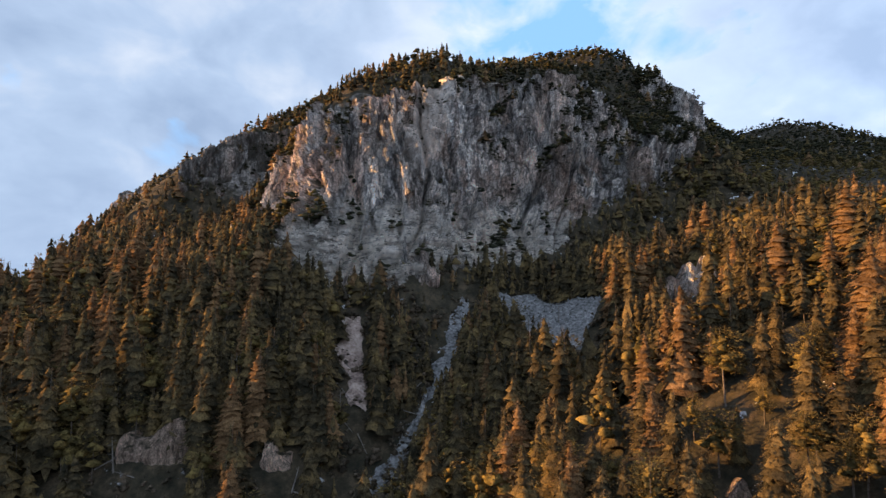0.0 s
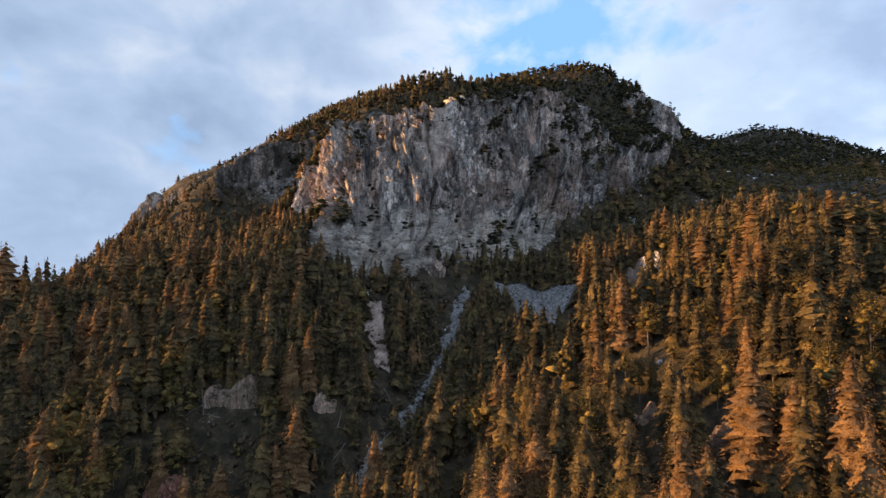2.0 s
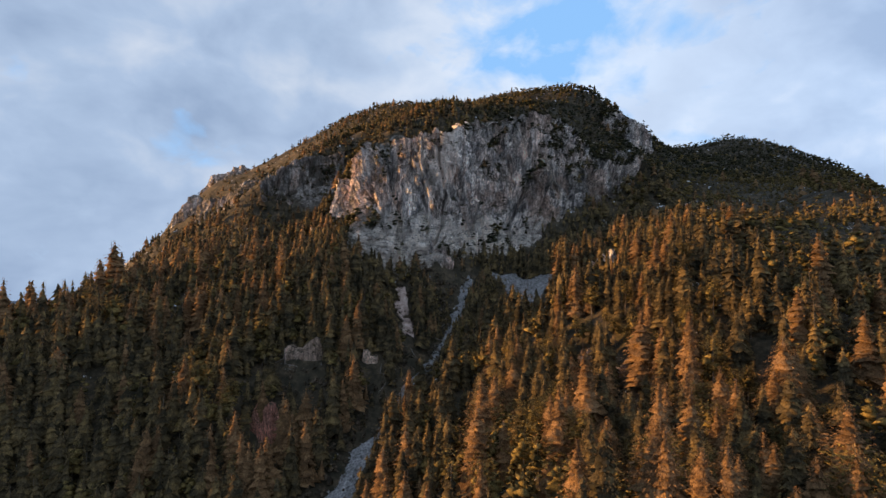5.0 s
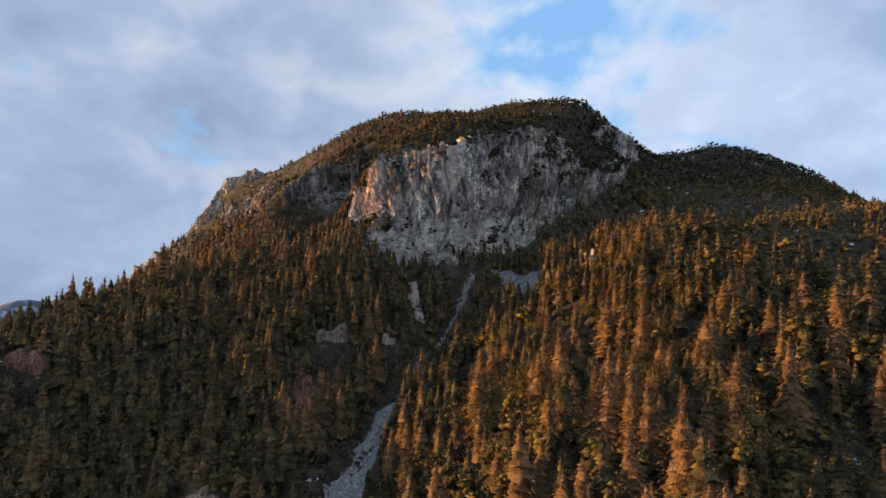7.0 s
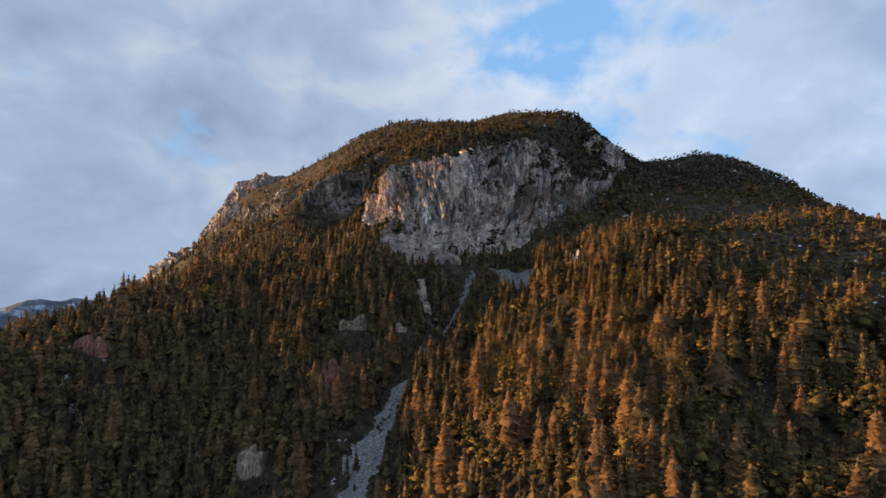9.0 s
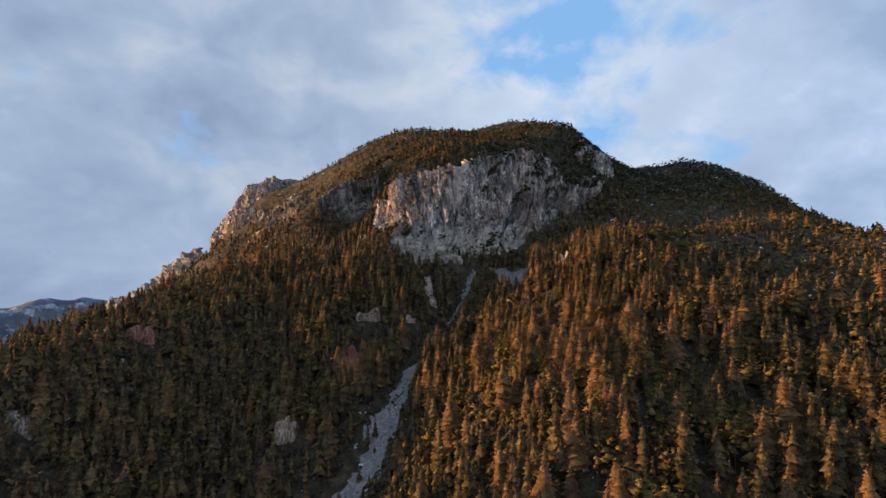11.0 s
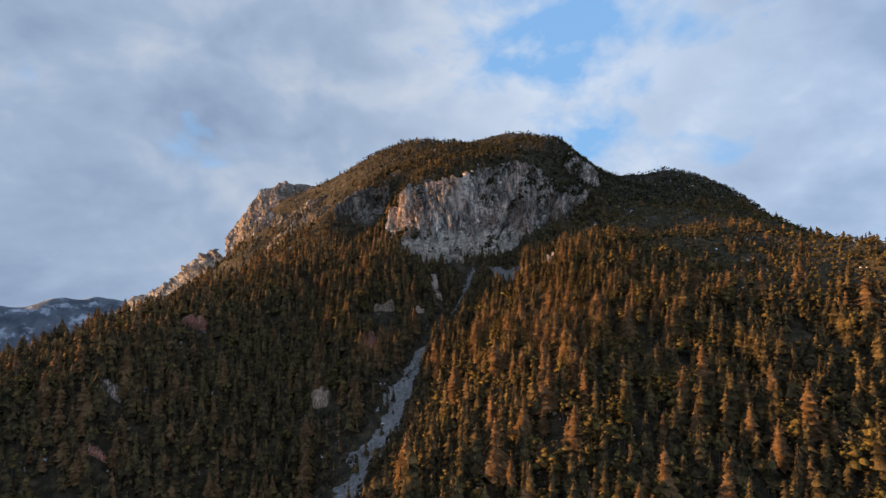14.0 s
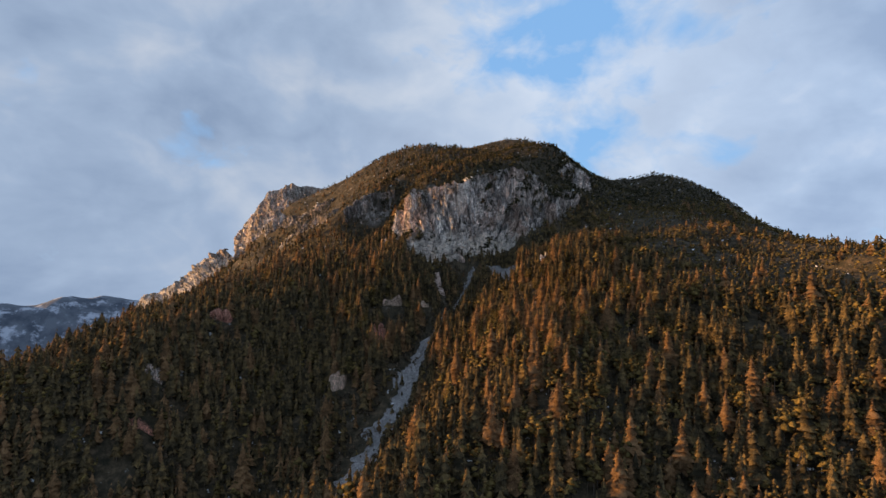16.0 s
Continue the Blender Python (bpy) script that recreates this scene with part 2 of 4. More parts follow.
def value_noise(x, y, z, seed=0):
    fx, fy, fz = np.floor(x), np.floor(y), np.floor(z)
    ux, uy, uz = [(lambda q: q * q * q * (q * (q * 6 - 15) + 10))(a - b) for a, b in ((x, fx), (y, fy), (z, fz))]
    total = 0
    for dx in (0, 1):
        for dy in (0, 1):
            for dz in (0, 1):
                w = (ux if dx else 1 - ux) * (uy if dy else 1 - uy) * (uz if dz else 1 - uz)
                total = total + w * lattice(fx + dx, fy + dy, fz + dz, seed)
    return total


def fbm(x, y, z, octaves=4, seed=0, gain=0.5):
    total, amp = 0, 1.0
    for k in range(octaves):
        total = total + amp * value_noise(x, y, z, seed + k * 17)
        x, y, z, amp = x * 2.03, y * 2.03, z * 2.03, amp * gain
    return total


def smooth(a, lo, hi):
    q = np.clip((a - lo) / (hi - lo), 0, 1)
    return q * q * (3 - 2 * q)


# ---------------------------------------------------------------- the lie of the land, in metres
CLIFF_FOOT = [(-121, 318, 283), (-103, 305, 283), (-83, 285, 282), (-77, 244, 270), (-57, 248, 260), (-38, 255, 255), (-13, 268, 263), (5, 280, 268),
              (23, 290, 275), (35, 296, 273), (56, 308, 279), (79, 325, 290), (106, 345, 311), (137, 362, 325), (173, 378, 346)]
CLIFF_MID = [(-118, 318, 291), (-99, 315, 308), (-77, 300, 316), (-65, 268, 293), (-52, 275, 297), (-27, 283, 298), (-10, 290, 302), (10, 305, 313),
             (30, 320, 319), (45, 335, 319), (67, 345, 328), (91, 355, 337), (115, 362, 344), (147, 375, 351), (177, 382, 355)]
CLIFF_TOP = [(-114, 320, 301), (-96, 335, 343), (-78, 332, 367), (-65, 318, 368), (-49, 322, 371), (-25, 322, 377), (-3, 318, 379), (16, 340, 393),
             (41, 385, 410), (60, 392, 413), (86, 378, 410), (110, 400, 410), (131, 395, 385), (163, 395, 377), (188, 395, 371)]
BUTTRESS_FOOT = [(-193, 398, 333), (-172, 402, 324), (-148, 404, 317), (-129, 410, 327), (-114, 415, 350)]
BUTTRESS_TOP = [(-195, 404, 351), (-173, 412, 370), (-159, 418, 379), (-135, 424, 382), (-114, 428, 386)]
PINNACLE_FOOT = [(149, 425, 402), (167, 425, 395), (187, 430, 387), (210, 436, 382)]
PINNACLE_TOP = [(168, 448, 439), (179, 442, 429), (200, 436, 414), (210, 440, 400)]
GULLY = [(12, 268, 256), (6, 250, 246), (-1, 228, 231), (-5, 208, 220), (-12, 190, 212), (-22, 170, 200), (-36, 143, 185), (-48, 118, 171),
         (-57, 76, 150), (-70, 48, 126), (-84, 20, 104), (-102, -30, 69), (-115, -80, 40)]
GULLY_WIDE = [6, 8, 7, 5, 6, 5, 6, 10, 18, 27, 32, 30, 26]
SCAR = [(-40, 238, 246), (-35, 229, 239), (-34, 217, 229), (-33, 195, 219)]
TONGUES = [[(112, 312, 283), (128, 326, 295), (148, 348, 306)], [(160, 337, 306), (178, 323, 308)], [(182, 328, 312), (199, 333, 317), (209, 326, 318)]]
SCREE_RIM = [(26, 282, 257), (42, 278, 261), (58, 262, 257), (65, 228, 259), (52, 208, 240), (38, 226, 243)]
CRESTS = [(-411, 700, 364), (-362, 698, 400), (-313, 700, 421), (-270, 740, 452), (-225, 800, 486), (-154, 810, 520), (-64, 745, 533), (92, 660, 530), (153, 484, 468), (184, 497, 450), (196, 470, 426), (232, 452, 384), (0, 622, 492), (42, 596, 488), (95, 500, 466), (-24, 588, 484), (-110, 640, 486),
          (300, 560, 405), (342, 619, 432), (394, 595, 439), (390, 480, 383), (570, 650, 355), (690, 650, 300), (800, 650, 255), (600, 480, 275), (20, 480, 445),
          (-217, 450, 346), (-172, 440, 372), (-125, 425, 379), (-142, 489, 404), (-304, 480, 298), (-330, 600, 330), (-250, 560, 372), (-470, 695, 286), (-500, 700, 258),
          (-520, 760, 250), (-620, 800, 205), (-700, 900, 150)]
RIGHT_SIDE = [(302, 325, 325), (300, 295, 324), (188, 307, 313), (245, 289, 307), (290, 180, 271), (253, 140, 256), (226, 158, 263), (164, 70, 234), (212, 52, 234),
              (178, -17, 190), (292, -34, 212), (197, -91, 166), (127, -70, 160), (99, -65, 165), (54, -128, 108), (9, -108, 118), (69, -39, 172), (98, 9, 198),
              (64, 88, 206), (94, 125, 244), (97, 178, 254), (89, 205, 260), (20, 142, 192), (58, 142, 228), (600, 300, 262), (410, 285, 290), (430, 250, 280), (340, 300, 314), (400, -40, 252), (340, -100, 222), (430, 60, 262), (280, -150, 168),
              (-102, -160, 98), (-60, -110, 108), (-20, -50, 134), (10, 30, 172), (-10, -220, 50), (120, -180, 84)]
LEFT_SIDE = [(-123, 146, 197), (-151, 206, 220), (-119, 186, 214), (-89, 171, 207), (-100, 136, 172), (-131, 63, 132), (-133, 216, 232), (-115, 226, 250),
             (-284, 143, 186), (-298, 27, 146), (-335, -3, 137), (-289, -5, 106), (-308, 99, 172), (-199, 353, 292), (-372, 150, 182), (-398, 50, 152), (-345, 200, 197), (-310, 305, 226), (-265, 335, 246), (-245, 350, 258), (-239, 366, 274),
             (-395, -20, 138), (-335, 280, 208), (-346, -80, 72), (-181, 20, 86), (-165, -70, 40), (-60, 215, 236), (-25, 225, 236), (-155, 185, 204),
             (-160, 300, 274), (-186, 336, 284), (-239, 123, 156), (-228, 122, 160), (-167, 110, 161), (-173, 118, 160), (-165, 139, 180), (-220, 184, 212), (-196, 239, 236), (-277, 186, 197),
             (-188, 269, 252), (-154, 172, 198), (-249, 208, 206), (-122, 225, 246), (-117, 112, 166), (-333, 597, 328), (-279, 443, 311), (-302, 160, 196), (-340, 430, 232), (-450, 180, 150), (-480, 420, 180), (-560, 640, 195)]
VALLEY = [(0, -260, 30), (250, -300, 40), (-250, -260, 10), (0, -480, 0), (500, -300, 60), (-500, -200, 20), (0, -800, -40), (600, -700, -20), (-600, -700, -120),
          (-800, 100, -60), (-900, 700, -60), (-700, 1100, 120), (0, 900, 380), (500, 900, 330), (900, 500, 220), (900, 0, 120)]

AT_FOOT = [(x, y - 4, z - 2) for x, y, z in CLIFF_FOOT[3:]] + [(-124, 308, 277), (-106, 294, 277), (-92, 274, 274)]
AT_TOP = [(x, y + 6, z) for x, y, z in CLIFF_TOP]
CONTROL = np.array(AT_FOOT + AT_TOP + BUTTRESS_FOOT + [(x, y + 5, z) for x, y, z in BUTTRESS_TOP] + PINNACLE_FOOT + GULLY + SCREE_RIM + CRESTS + RIGHT_SIDE + LEFT_SIDE + VALLEY, float)


def plate(r):
    return np.where(r > 0, r * r * np.log(np.maximum(r, 1e-9)), 0)


def solve_land(soft=0.02):
    p = CONTROL[:, :2] / 100
    n = len(p)
    a = np.zeros((n + 3, n + 3))
    a[:n, :n] = plate(np.linalg.norm(p[:, None] - p[None], axis=2)) + np.eye(n) * soft
    a[:n, n] = 1
    a[:n, n + 1:] = p
    a[n:, :n] = a[:n, n:].T
    return np.linalg.solve(a, np.concatenate([CONTROL[:, 2], np.zeros(3)]))


WEIGHTS = solve_land()
FOOT_A, TOP_A, MID_A = np.array(CLIFF_FOOT, float), np.array(CLIFF_TOP, float), np.array(CLIFF_MID, float)


def line_distance(x, y, line, widths):
    """Distance in plan from a line of points, and the width of the strip along it."""
    best, high = np.full(x.shape, 1e9), np.zeros(x.shape)
    for (ax, ay, _), (bx, by, _), az, bz in zip(line[:-1], line[1:], widths[:-1], widths[1:]):
        q = np.clip(((x - ax) * (bx - ax) + (y - ay) * (by - ay)) / ((bx - ax) ** 2 + (by - ay) ** 2), 0, 1)
        d = np.hypot(x - ax - q * (bx - ax), y - ay - q * (by - ay))
        high = np.where(d < best, az + q * (bz - az), high)
        best = np.minimum(best, d)
    return best, high


def on_face(x, y):
    """How far between the cliff's foot (0) and top (1) a place lies, in plan."""
    lo = np.interp(x, FOOT_A[:, 0], FOOT_A[:, 1])
    hi = np.interp(x, TOP_A[:, 0], TOP_A[:, 1])
    s = (y - lo) / np.maximum(hi - lo, 5)
    return np.where((x > -119) & (x < 186), s, -1.0)


def sheet_height(x, y):
    """Height of the undisturbed cliff face over a place in plan."""
    cols = [(np.interp(x, a[:, 0], a[:, 1]), np.interp(x, a[:, 0], a[:, 2])) for a in (FOOT_A, MID_A, TOP_A)]
    (y0, z0), (y1, z1), (y2, z2) = cols
    low = z0 + (z1 - z0) * np.clip((y - y0) / np.maximum(y1 - y0, 1), 0, 1)
    return np.where(y < y1, low, z1 + (z2 - z1) * np.clip((y - y1) / np.maximum(y2 - y1, 1), 0, 1))


def land(x, y):
    x, y = np.asarray(x, float), np.asarray(y, float)
    shape = x.shape
    x, y = x.ravel(), y.ravel()
    z = np.zeros(x.shape)
    for k in range(0, len(x), 20000):
        q = np.stack([x[k:k + 20000], y[k:k + 20000]], 1) / 100
        r = np.linalg.norm(q[:, None] - CONTROL[None, :, :2] / 100, axis=2)
        z[k:k + 20000] = plate(r) @ WEIGHTS[:-3] + WEIGHTS[-3] + q @ WEIGHTS[-2:]
    far = smooth(np.hypot(x, y - 200), 900, 1500)
    z = z * (1 - far) + far * (-320 + 30 * fbm(x / 500, y / 500, x * 0, 3, 5))
    z = np.clip(z, -330, 560)
    s = on_face(x, y)
    face = sheet_height(x, y - 22)
    z = np.where((s > 0.0) & (s < 0.99), np.minimum(z, face - 3), z)
    gully, wide = line_distance(x, y, GULLY, GULLY_WIDE)
    gully = gully - wide / 2 + 4
    calm = smooth(gully, 4, 30)
    z = z + calm * (6.0 * smooth(-y, -430, -330) * (1 - 2 * np.abs(value_noise((x + 0.55 * y) / 62 + 3.3, (y - 0.55 * x) / 210, x * 0, 6))) + 4.0 * fbm(x / 45, y / 45, x * 0, 3, 1) + 1.3 * fbm(x / 13, y / 13, x * 0, 2, 9)) - 3.0 * (1 - smooth(gully, 3, 14))
    return z.reshape(shape)


def inside(x, y, ring):
    c = np.zeros(x.shape, bool)
    for (ax, ay, _), (bx, by, _) in zip(ring, ring[1:] + ring[:1]):
        c ^= ((ay > y) != (by > y)) & (x < (bx - ax) * (y - ay) / (by - ay + 1e-9) + ax)
    return c


def mesh_from(name, verts, faces, mats, index=None, flat=True):
    me = bpy.data.meshes.new(name)
    verts = np.ascontiguousarray(verts, np.float32)
    faces = np.ascontiguousarray(faces, np.int32)
    k = faces.shape[1]
    me.vertices.add(len(verts))
    me.vertices.foreach_set("co", verts.ravel())
    me.loops.add(faces.size)
    me.loops.foreach_set("vertex_index", faces.ravel())
    me.polygons.add(len(faces))
    me.polygons.foreach_set("loop_start", np.arange(0, faces.size, k, dtype=np.int32))
    me.polygons.foreach_set("use_smooth", np.full(len(faces), not flat))
    if index is not None:
        me.polygons.foreach_set("material_index", np.ascontiguousarray(index, np.int32))
    for m in mats:
        me.materials.append(m)
    me.update(calc_edges=True)
    me.validate()
    return me


def grid_faces(nu, nv):
    a = (np.arange(nv - 1)[:, None] * nu + np.arange(nu - 1)[None]).ravel()
    return np.stack([a, a + 1, a + nu + 1, a + nu], 1)


def stretched(lo, hi, step, reach):
    core = list(np.arange(lo, hi + step, step))
    low, high, s = [], [], step
    a, b = core[0], core[-1]
    while a > -reach or b < reach:
        s *= 1.22
        a, b = a - s, b + s
        low.append(max(a, -reach))
        high.append(min(b, reach))
    return np.unique(np.array(low[::-1] + core + high))


gx, gy = stretched(-440, 560, 4.0, 4700), stretched(-280, 780, 4.0, 4700)
mx, my = np.meshgrid(gx, gy)
mz = land(mx, my)
ground = new("ground", mesh_from("ground", np.stack([mx, my, mz], 2).reshape(-1, 3), grid_faces(len(gx), len(gy)), [GROUND], flat=False))
tagged(ground, "brown forest floor of a steep mountain with thin snow patches", "ground", kind="structure")


# ---------------------------------------------------------------- rock faces
def soften(p, times):
    for _ in range(times):
        q = p.copy()
        q[1:-1] = (p[:-2] + 2 * p[1:-1] + p[2:]) / 4
        p = q
    return p


def rock_sheet(rows, nu, nv, depth, seed, rough=1.0, lap=10.0, k=1.0, clefts=()):
    """A rock face through lines of places from foot to top, broken into pillars, cracks and ledges."""
    rows = [soften(np.stack([np.interp(np.linspace(0, len(r) - 1, nu), np.arange(len(r)), np.array(r, float)[:, k]) for k in range(3)], 1), nu // 60) for r in rows]
    foot, top = rows[0].copy(), rows[-1].copy()
    back = np.array([0, 1.0, 0])
    low = foot - np.array([0, 2.0 * k, 9.0 * k])
    over = top + back * lap + np.array([0, 0, -2.0 * k])
    lines = [low] + rows + [over]
    at = np.linspace(0.06, 0.93, len(rows))
    knots = np.concatenate([[0], at, [1]])
    v = np.linspace(0, 1, nv)
    p = np.zeros((nv, nu, 3))
    stack = np.stack(lines)
    for k in range(3):
        for u in range(nu):
            p[:, u, k] = np.interp(v, knots, stack[:, u, k])
    for _ in range(3):
        p[1:-1] = (p[:-2] + 2 * p[1:-1] + p[2:]) / 4
    du, dv = np.gradient(p, axis=1), np.gradient(p, axis=0)
    nrm = np.cross(du, dv)
    nrm /= np.linalg.norm(nrm, axis=2, keepdims=True) + 1e-9
    for _ in range(12):
        nrm[:, 1:-1] = (nrm[:, :-2] + nrm[:, 2:] + 2 * nrm[:, 1:-1]) / 4
        nrm[1:-1] = (nrm[:-2] + nrm[2:] + 2 * nrm[1:-1]) / 4
    x, y, z = p[..., 0] / k, p[..., 1] / k, p[..., 2] / k
    mid = p[nv // 2] / k
    along = np.concatenate([[0], np.cumsum(np.hypot(np.diff(mid[:, 0]), np.diff(mid[:, 1])))])[None] + 0 * x
    bend = 5 * fbm(x / 34, y / 34, z / 34, 3, seed + 40) + 0.10 * z

    def slabs(s, sz, sd):
        a = (along + bend + 0.16 * s * fbm(x / s, y / s, z / s, 3, sd + 60)) / s
        col = np.floor(a)
        row = np.floor(z / sz + 2 * lattice(col, col * 0, col * 0, sd) + 0.25 * (a - col))
        return lattice(col, row, col * 0, sd + 1)

    ridged = lambda s, sz, sd: 1 - 2 * np.abs(fbm((along + bend) / s, y * 0, z / sz, 2, sd))
    cracks = -np.exp(-(np.abs(fbm((along + bend) / 19, y * 0, z / 90, 2, seed + 8)) / 0.06) ** 2)
    cracks = cracks - 0.55 * np.exp(-(np.abs(fbm((along + bend) / 8.5, y * 0, z / 45, 2, seed + 12)) / 0.07) ** 2)
    fine = fbm(x / 3.2, y / 3.2, z / 4.4, 4, seed + 30, 0.65)
    bed = z / 4.2 + 0.8 * fbm(x / 18, y / 18, z / 18, 3, seed + 21)
    bed = np.abs(bed - np.floor(bed) - 0.35)
    low_down = 1 - smooth(v, 0.25, 0.55)[:, None]
    out = depth * (0.42 * ridged(38, 150, seed) + (0.30 * slabs(15, 70, seed + 2) + 0.22 * slabs(6.0, 26, seed + 5)) * (1 - 0.5 * low_down)
                   + 0.13 * slabs(2.6, 9, seed + 7) + 0.48 * cracks + 0.17 * fine * rough + (0.10 + 0.25 * low_down) * (0.3 - bed))
    for cx, lean, wide, deep, z0, z1 in clefts:
        off = (x - cx - lean * (z - z1) + 3 * fbm(x / 20, y / 20, z / 12, 3, seed + 90)) / wide
        out = out - deep * np.exp(-off ** 4) * smooth(z, z0, z0 + 30)
    out *= smooth(v, 0.0, 0.10)[:, None] * (1 - 0.7 * smooth(v, 0.9, 1.0)[:, None])
    p = p + nrm * out[..., None]
    return p.reshape(-1, 3), grid_faces(nu, nv)


def rock_face(name, label, rows, nu, nv, depth, seed, rough=1.0, lap=10.0, mat=ROCK, clefts=()):
    v, f = rock_sheet(rows, nu, nv, depth, seed, rough, lap, 1.0, clefts)
    ob = new(name, mesh_from(name, v, f, [mat]))
    return tagged(ob, label, "cliff", kind="structure")


cliff = rock_face("cliff", "tall grey limestone cliff with pale and rusty streaks", [CLIFF_FOOT, CLIFF_MID, CLIFF_TOP], 560, 260, 14.0, 3, lap=7.0,
                  clefts=[(42, 0.0, 5.5, 13.0, 330, 410), (78, -0.1, 4.0, 7.0, 350, 410), (100, 0.12, 5.0, 9.0, 335, 410), (24, 0.05, 2.5, 6.0, 300, 395), (-58, 0.15, 3.0, 5.0, 290, 368)])
buttress = rock_face("buttress", "dark grey limestone buttress above the larch slope", [BUTTRESS_FOOT, BUTTRESS_TOP], 160, 70, 9.0, 51, mat=ROCK_GRASSY)
pinnacle = rock_face("pinnacle", "jagged grey rock pinnacle beside the wooded summit", [PINNACLE_FOOT, PINNACLE_TOP], 110, 70, 7.0, 77, lap=14.0)


BACK_FOOT = [(-351, 1144, 391), (-433, 1139, 391), (-491, 1133, 379), (-562, 1133, 344), (-621, 1156, 297), (-680, 1192, 239)]
BACK_TOP = [(-386, 1222, 517), (-469, 1222, 529), (-528, 1222, 535), (-604, 1222, 510), (-664, 1244, 442), (-730, 1286, 363)]
SPUR_FOOT = [(-610, 1120, 250), (-660, 1110, 230), (-720, 1110, 200), (-800, 1120, 160), (-880, 1130, 120), (-960, 1140, 80)]
SPUR_TOP = [(-721, 1180, 333), (-769, 1190, 316), (-816, 1200, 276), (-905, 1220, 224), (-986, 1240, 188), (-1060, 1260, 143)]
SHOULDER_FOOT = [(-395, 600, 290), (-345, 590, 318), (-300, 585, 345), (-262, 580, 368)]
SHOULDER_TOP = [(-402, 650, 322), (-350, 640, 358), (-305, 632, 385), (-262, 630, 405)]
back_peak = rock_face("back_peak", "bare grey limestone peak dusted with snow behind the mountain", [BACK_FOOT, BACK_TOP], 150, 70, 12.0, 91, lap=40.0, mat=ROCK_BARE)
back_spur = rock_face("back_spur", "jagged grey limestone spur running down to the valley", [SPUR_FOOT, SPUR_TOP], 150, 60, 16.0, 97, lap=40.0, mat=ROCK_BARE)
shoulder = rock_face("shoulder", "broken rock bands on the wooded shoulder", [SHOULDER_FOOT, SHOULDER_TOP], 130, 50, 7.0, 113, lap=8.0, mat=ROCK_GRASSY)

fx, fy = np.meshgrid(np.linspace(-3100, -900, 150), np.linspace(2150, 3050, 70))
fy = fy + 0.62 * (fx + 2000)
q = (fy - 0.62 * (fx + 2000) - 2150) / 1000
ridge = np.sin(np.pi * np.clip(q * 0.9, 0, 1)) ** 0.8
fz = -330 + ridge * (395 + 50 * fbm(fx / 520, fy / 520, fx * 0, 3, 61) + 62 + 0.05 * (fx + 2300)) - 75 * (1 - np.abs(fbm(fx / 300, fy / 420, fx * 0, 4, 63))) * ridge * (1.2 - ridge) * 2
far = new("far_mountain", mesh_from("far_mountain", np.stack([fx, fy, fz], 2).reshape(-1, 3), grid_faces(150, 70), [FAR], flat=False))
tagged(far, "distant mountains patched with snow across the valley, haze blue painted in", "mountain", kind="structure")




def rock_band(label, ends, tall, seed):
    """A broken rock step that follows the slope between two places in plan."""
    (ax, ay), (bx, by) = ends
    u = np.linspace(0, 1, 15)
    x, y = ax + u * (bx - ax), ay + u * (by - ay) + 9 * value_noise(u * 4 + seed, u * 0, u * 0, seed)
    crest = tall * (1 - np.abs(2 * u - 1) ** 4) * (0.75 + 0.35 * value_noise(u * 5, u * 0, u * 0 + seed, seed + 1))
    foot = np.stack([x, y - 3, land(x, y - 3) - 2], 1)
    top = np.stack([x, y + 0.45 * tall, land(x, y + 0.45 * tall) + 0.95 * crest], 1)
    return rock_face("rock_band", label, [foot, top], 120, 40, 6.0, seed, lap=9.0, mat=ROCK_GRASSY)


rock_band("broken grey brown rock band across the wooded flank", ((-352, 552), (-228, 492)), 24, 131)
rock_band("low weathered rock step among brown trees", ((-306, 462), (-206, 428)), 17, 137)
rock_band("weathered rock rib below the bare peak", ((-425, 655), (-318, 622)), 24, 143)


# ---------------------------------------------------------------- bare strips and outcrops
def drape(name, label, line, widths, mat, across=9, step=2.0, lift=0.7):
    """A strip of rubble laid on the ground along a line."""
    p = np.array([(x, y, w) for (x, y, _), w in zip(line, widths)], float)
    d = np.concatenate([[0], np.cumsum(np.hypot(*np.diff(p[:, :2], axis=0).T))])
    n = int(d[-1] / step) + 2
    p = soften(np.stack([np.interp(np.linspace(0, d[-1], n), d, p[:, k]) for k in range(3)], 1), 6)
    t = np.gradient(p[:, :2], axis=0)
    t /= np.linalg.norm(t, axis=1, keepdims=True)
    side = np.stack([-t[:, 1], t[:, 0]], 1)
    p[:, :2] += side * (0.32 * p[:, 2] * fbm(p[:, 0] / 17, p[:, 1] / 17, p[:, 0] * 0, 3, 8))[:, None]
    u = np.linspace(-1, 1, across)
    rag = 1 + 0.5 * fbm(p[:, 0] / 9, p[:, 1] / 9, p[:, 0] * 0, 3, 3)
    xy = p[:, None, :2] + side[:, None] * (u[None, :, None] * (p[:, 2] * rag / 2)[:, None, None])
    x, y = xy[..., 0], xy[..., 1]
    z = land(x, y) + lift * (1 - np.abs(u)[None] ** 4 * 1.8) + 0.5 * fbm(x / 3, y / 3, x * 0, 3, 12)
    ob = new(name, mesh_from(name, np.stack([x, y, z], 2).reshape(-1, 3), grid_faces(across, n), [mat], flat=False))
    return tagged(ob, label, "scree", kind="structure")


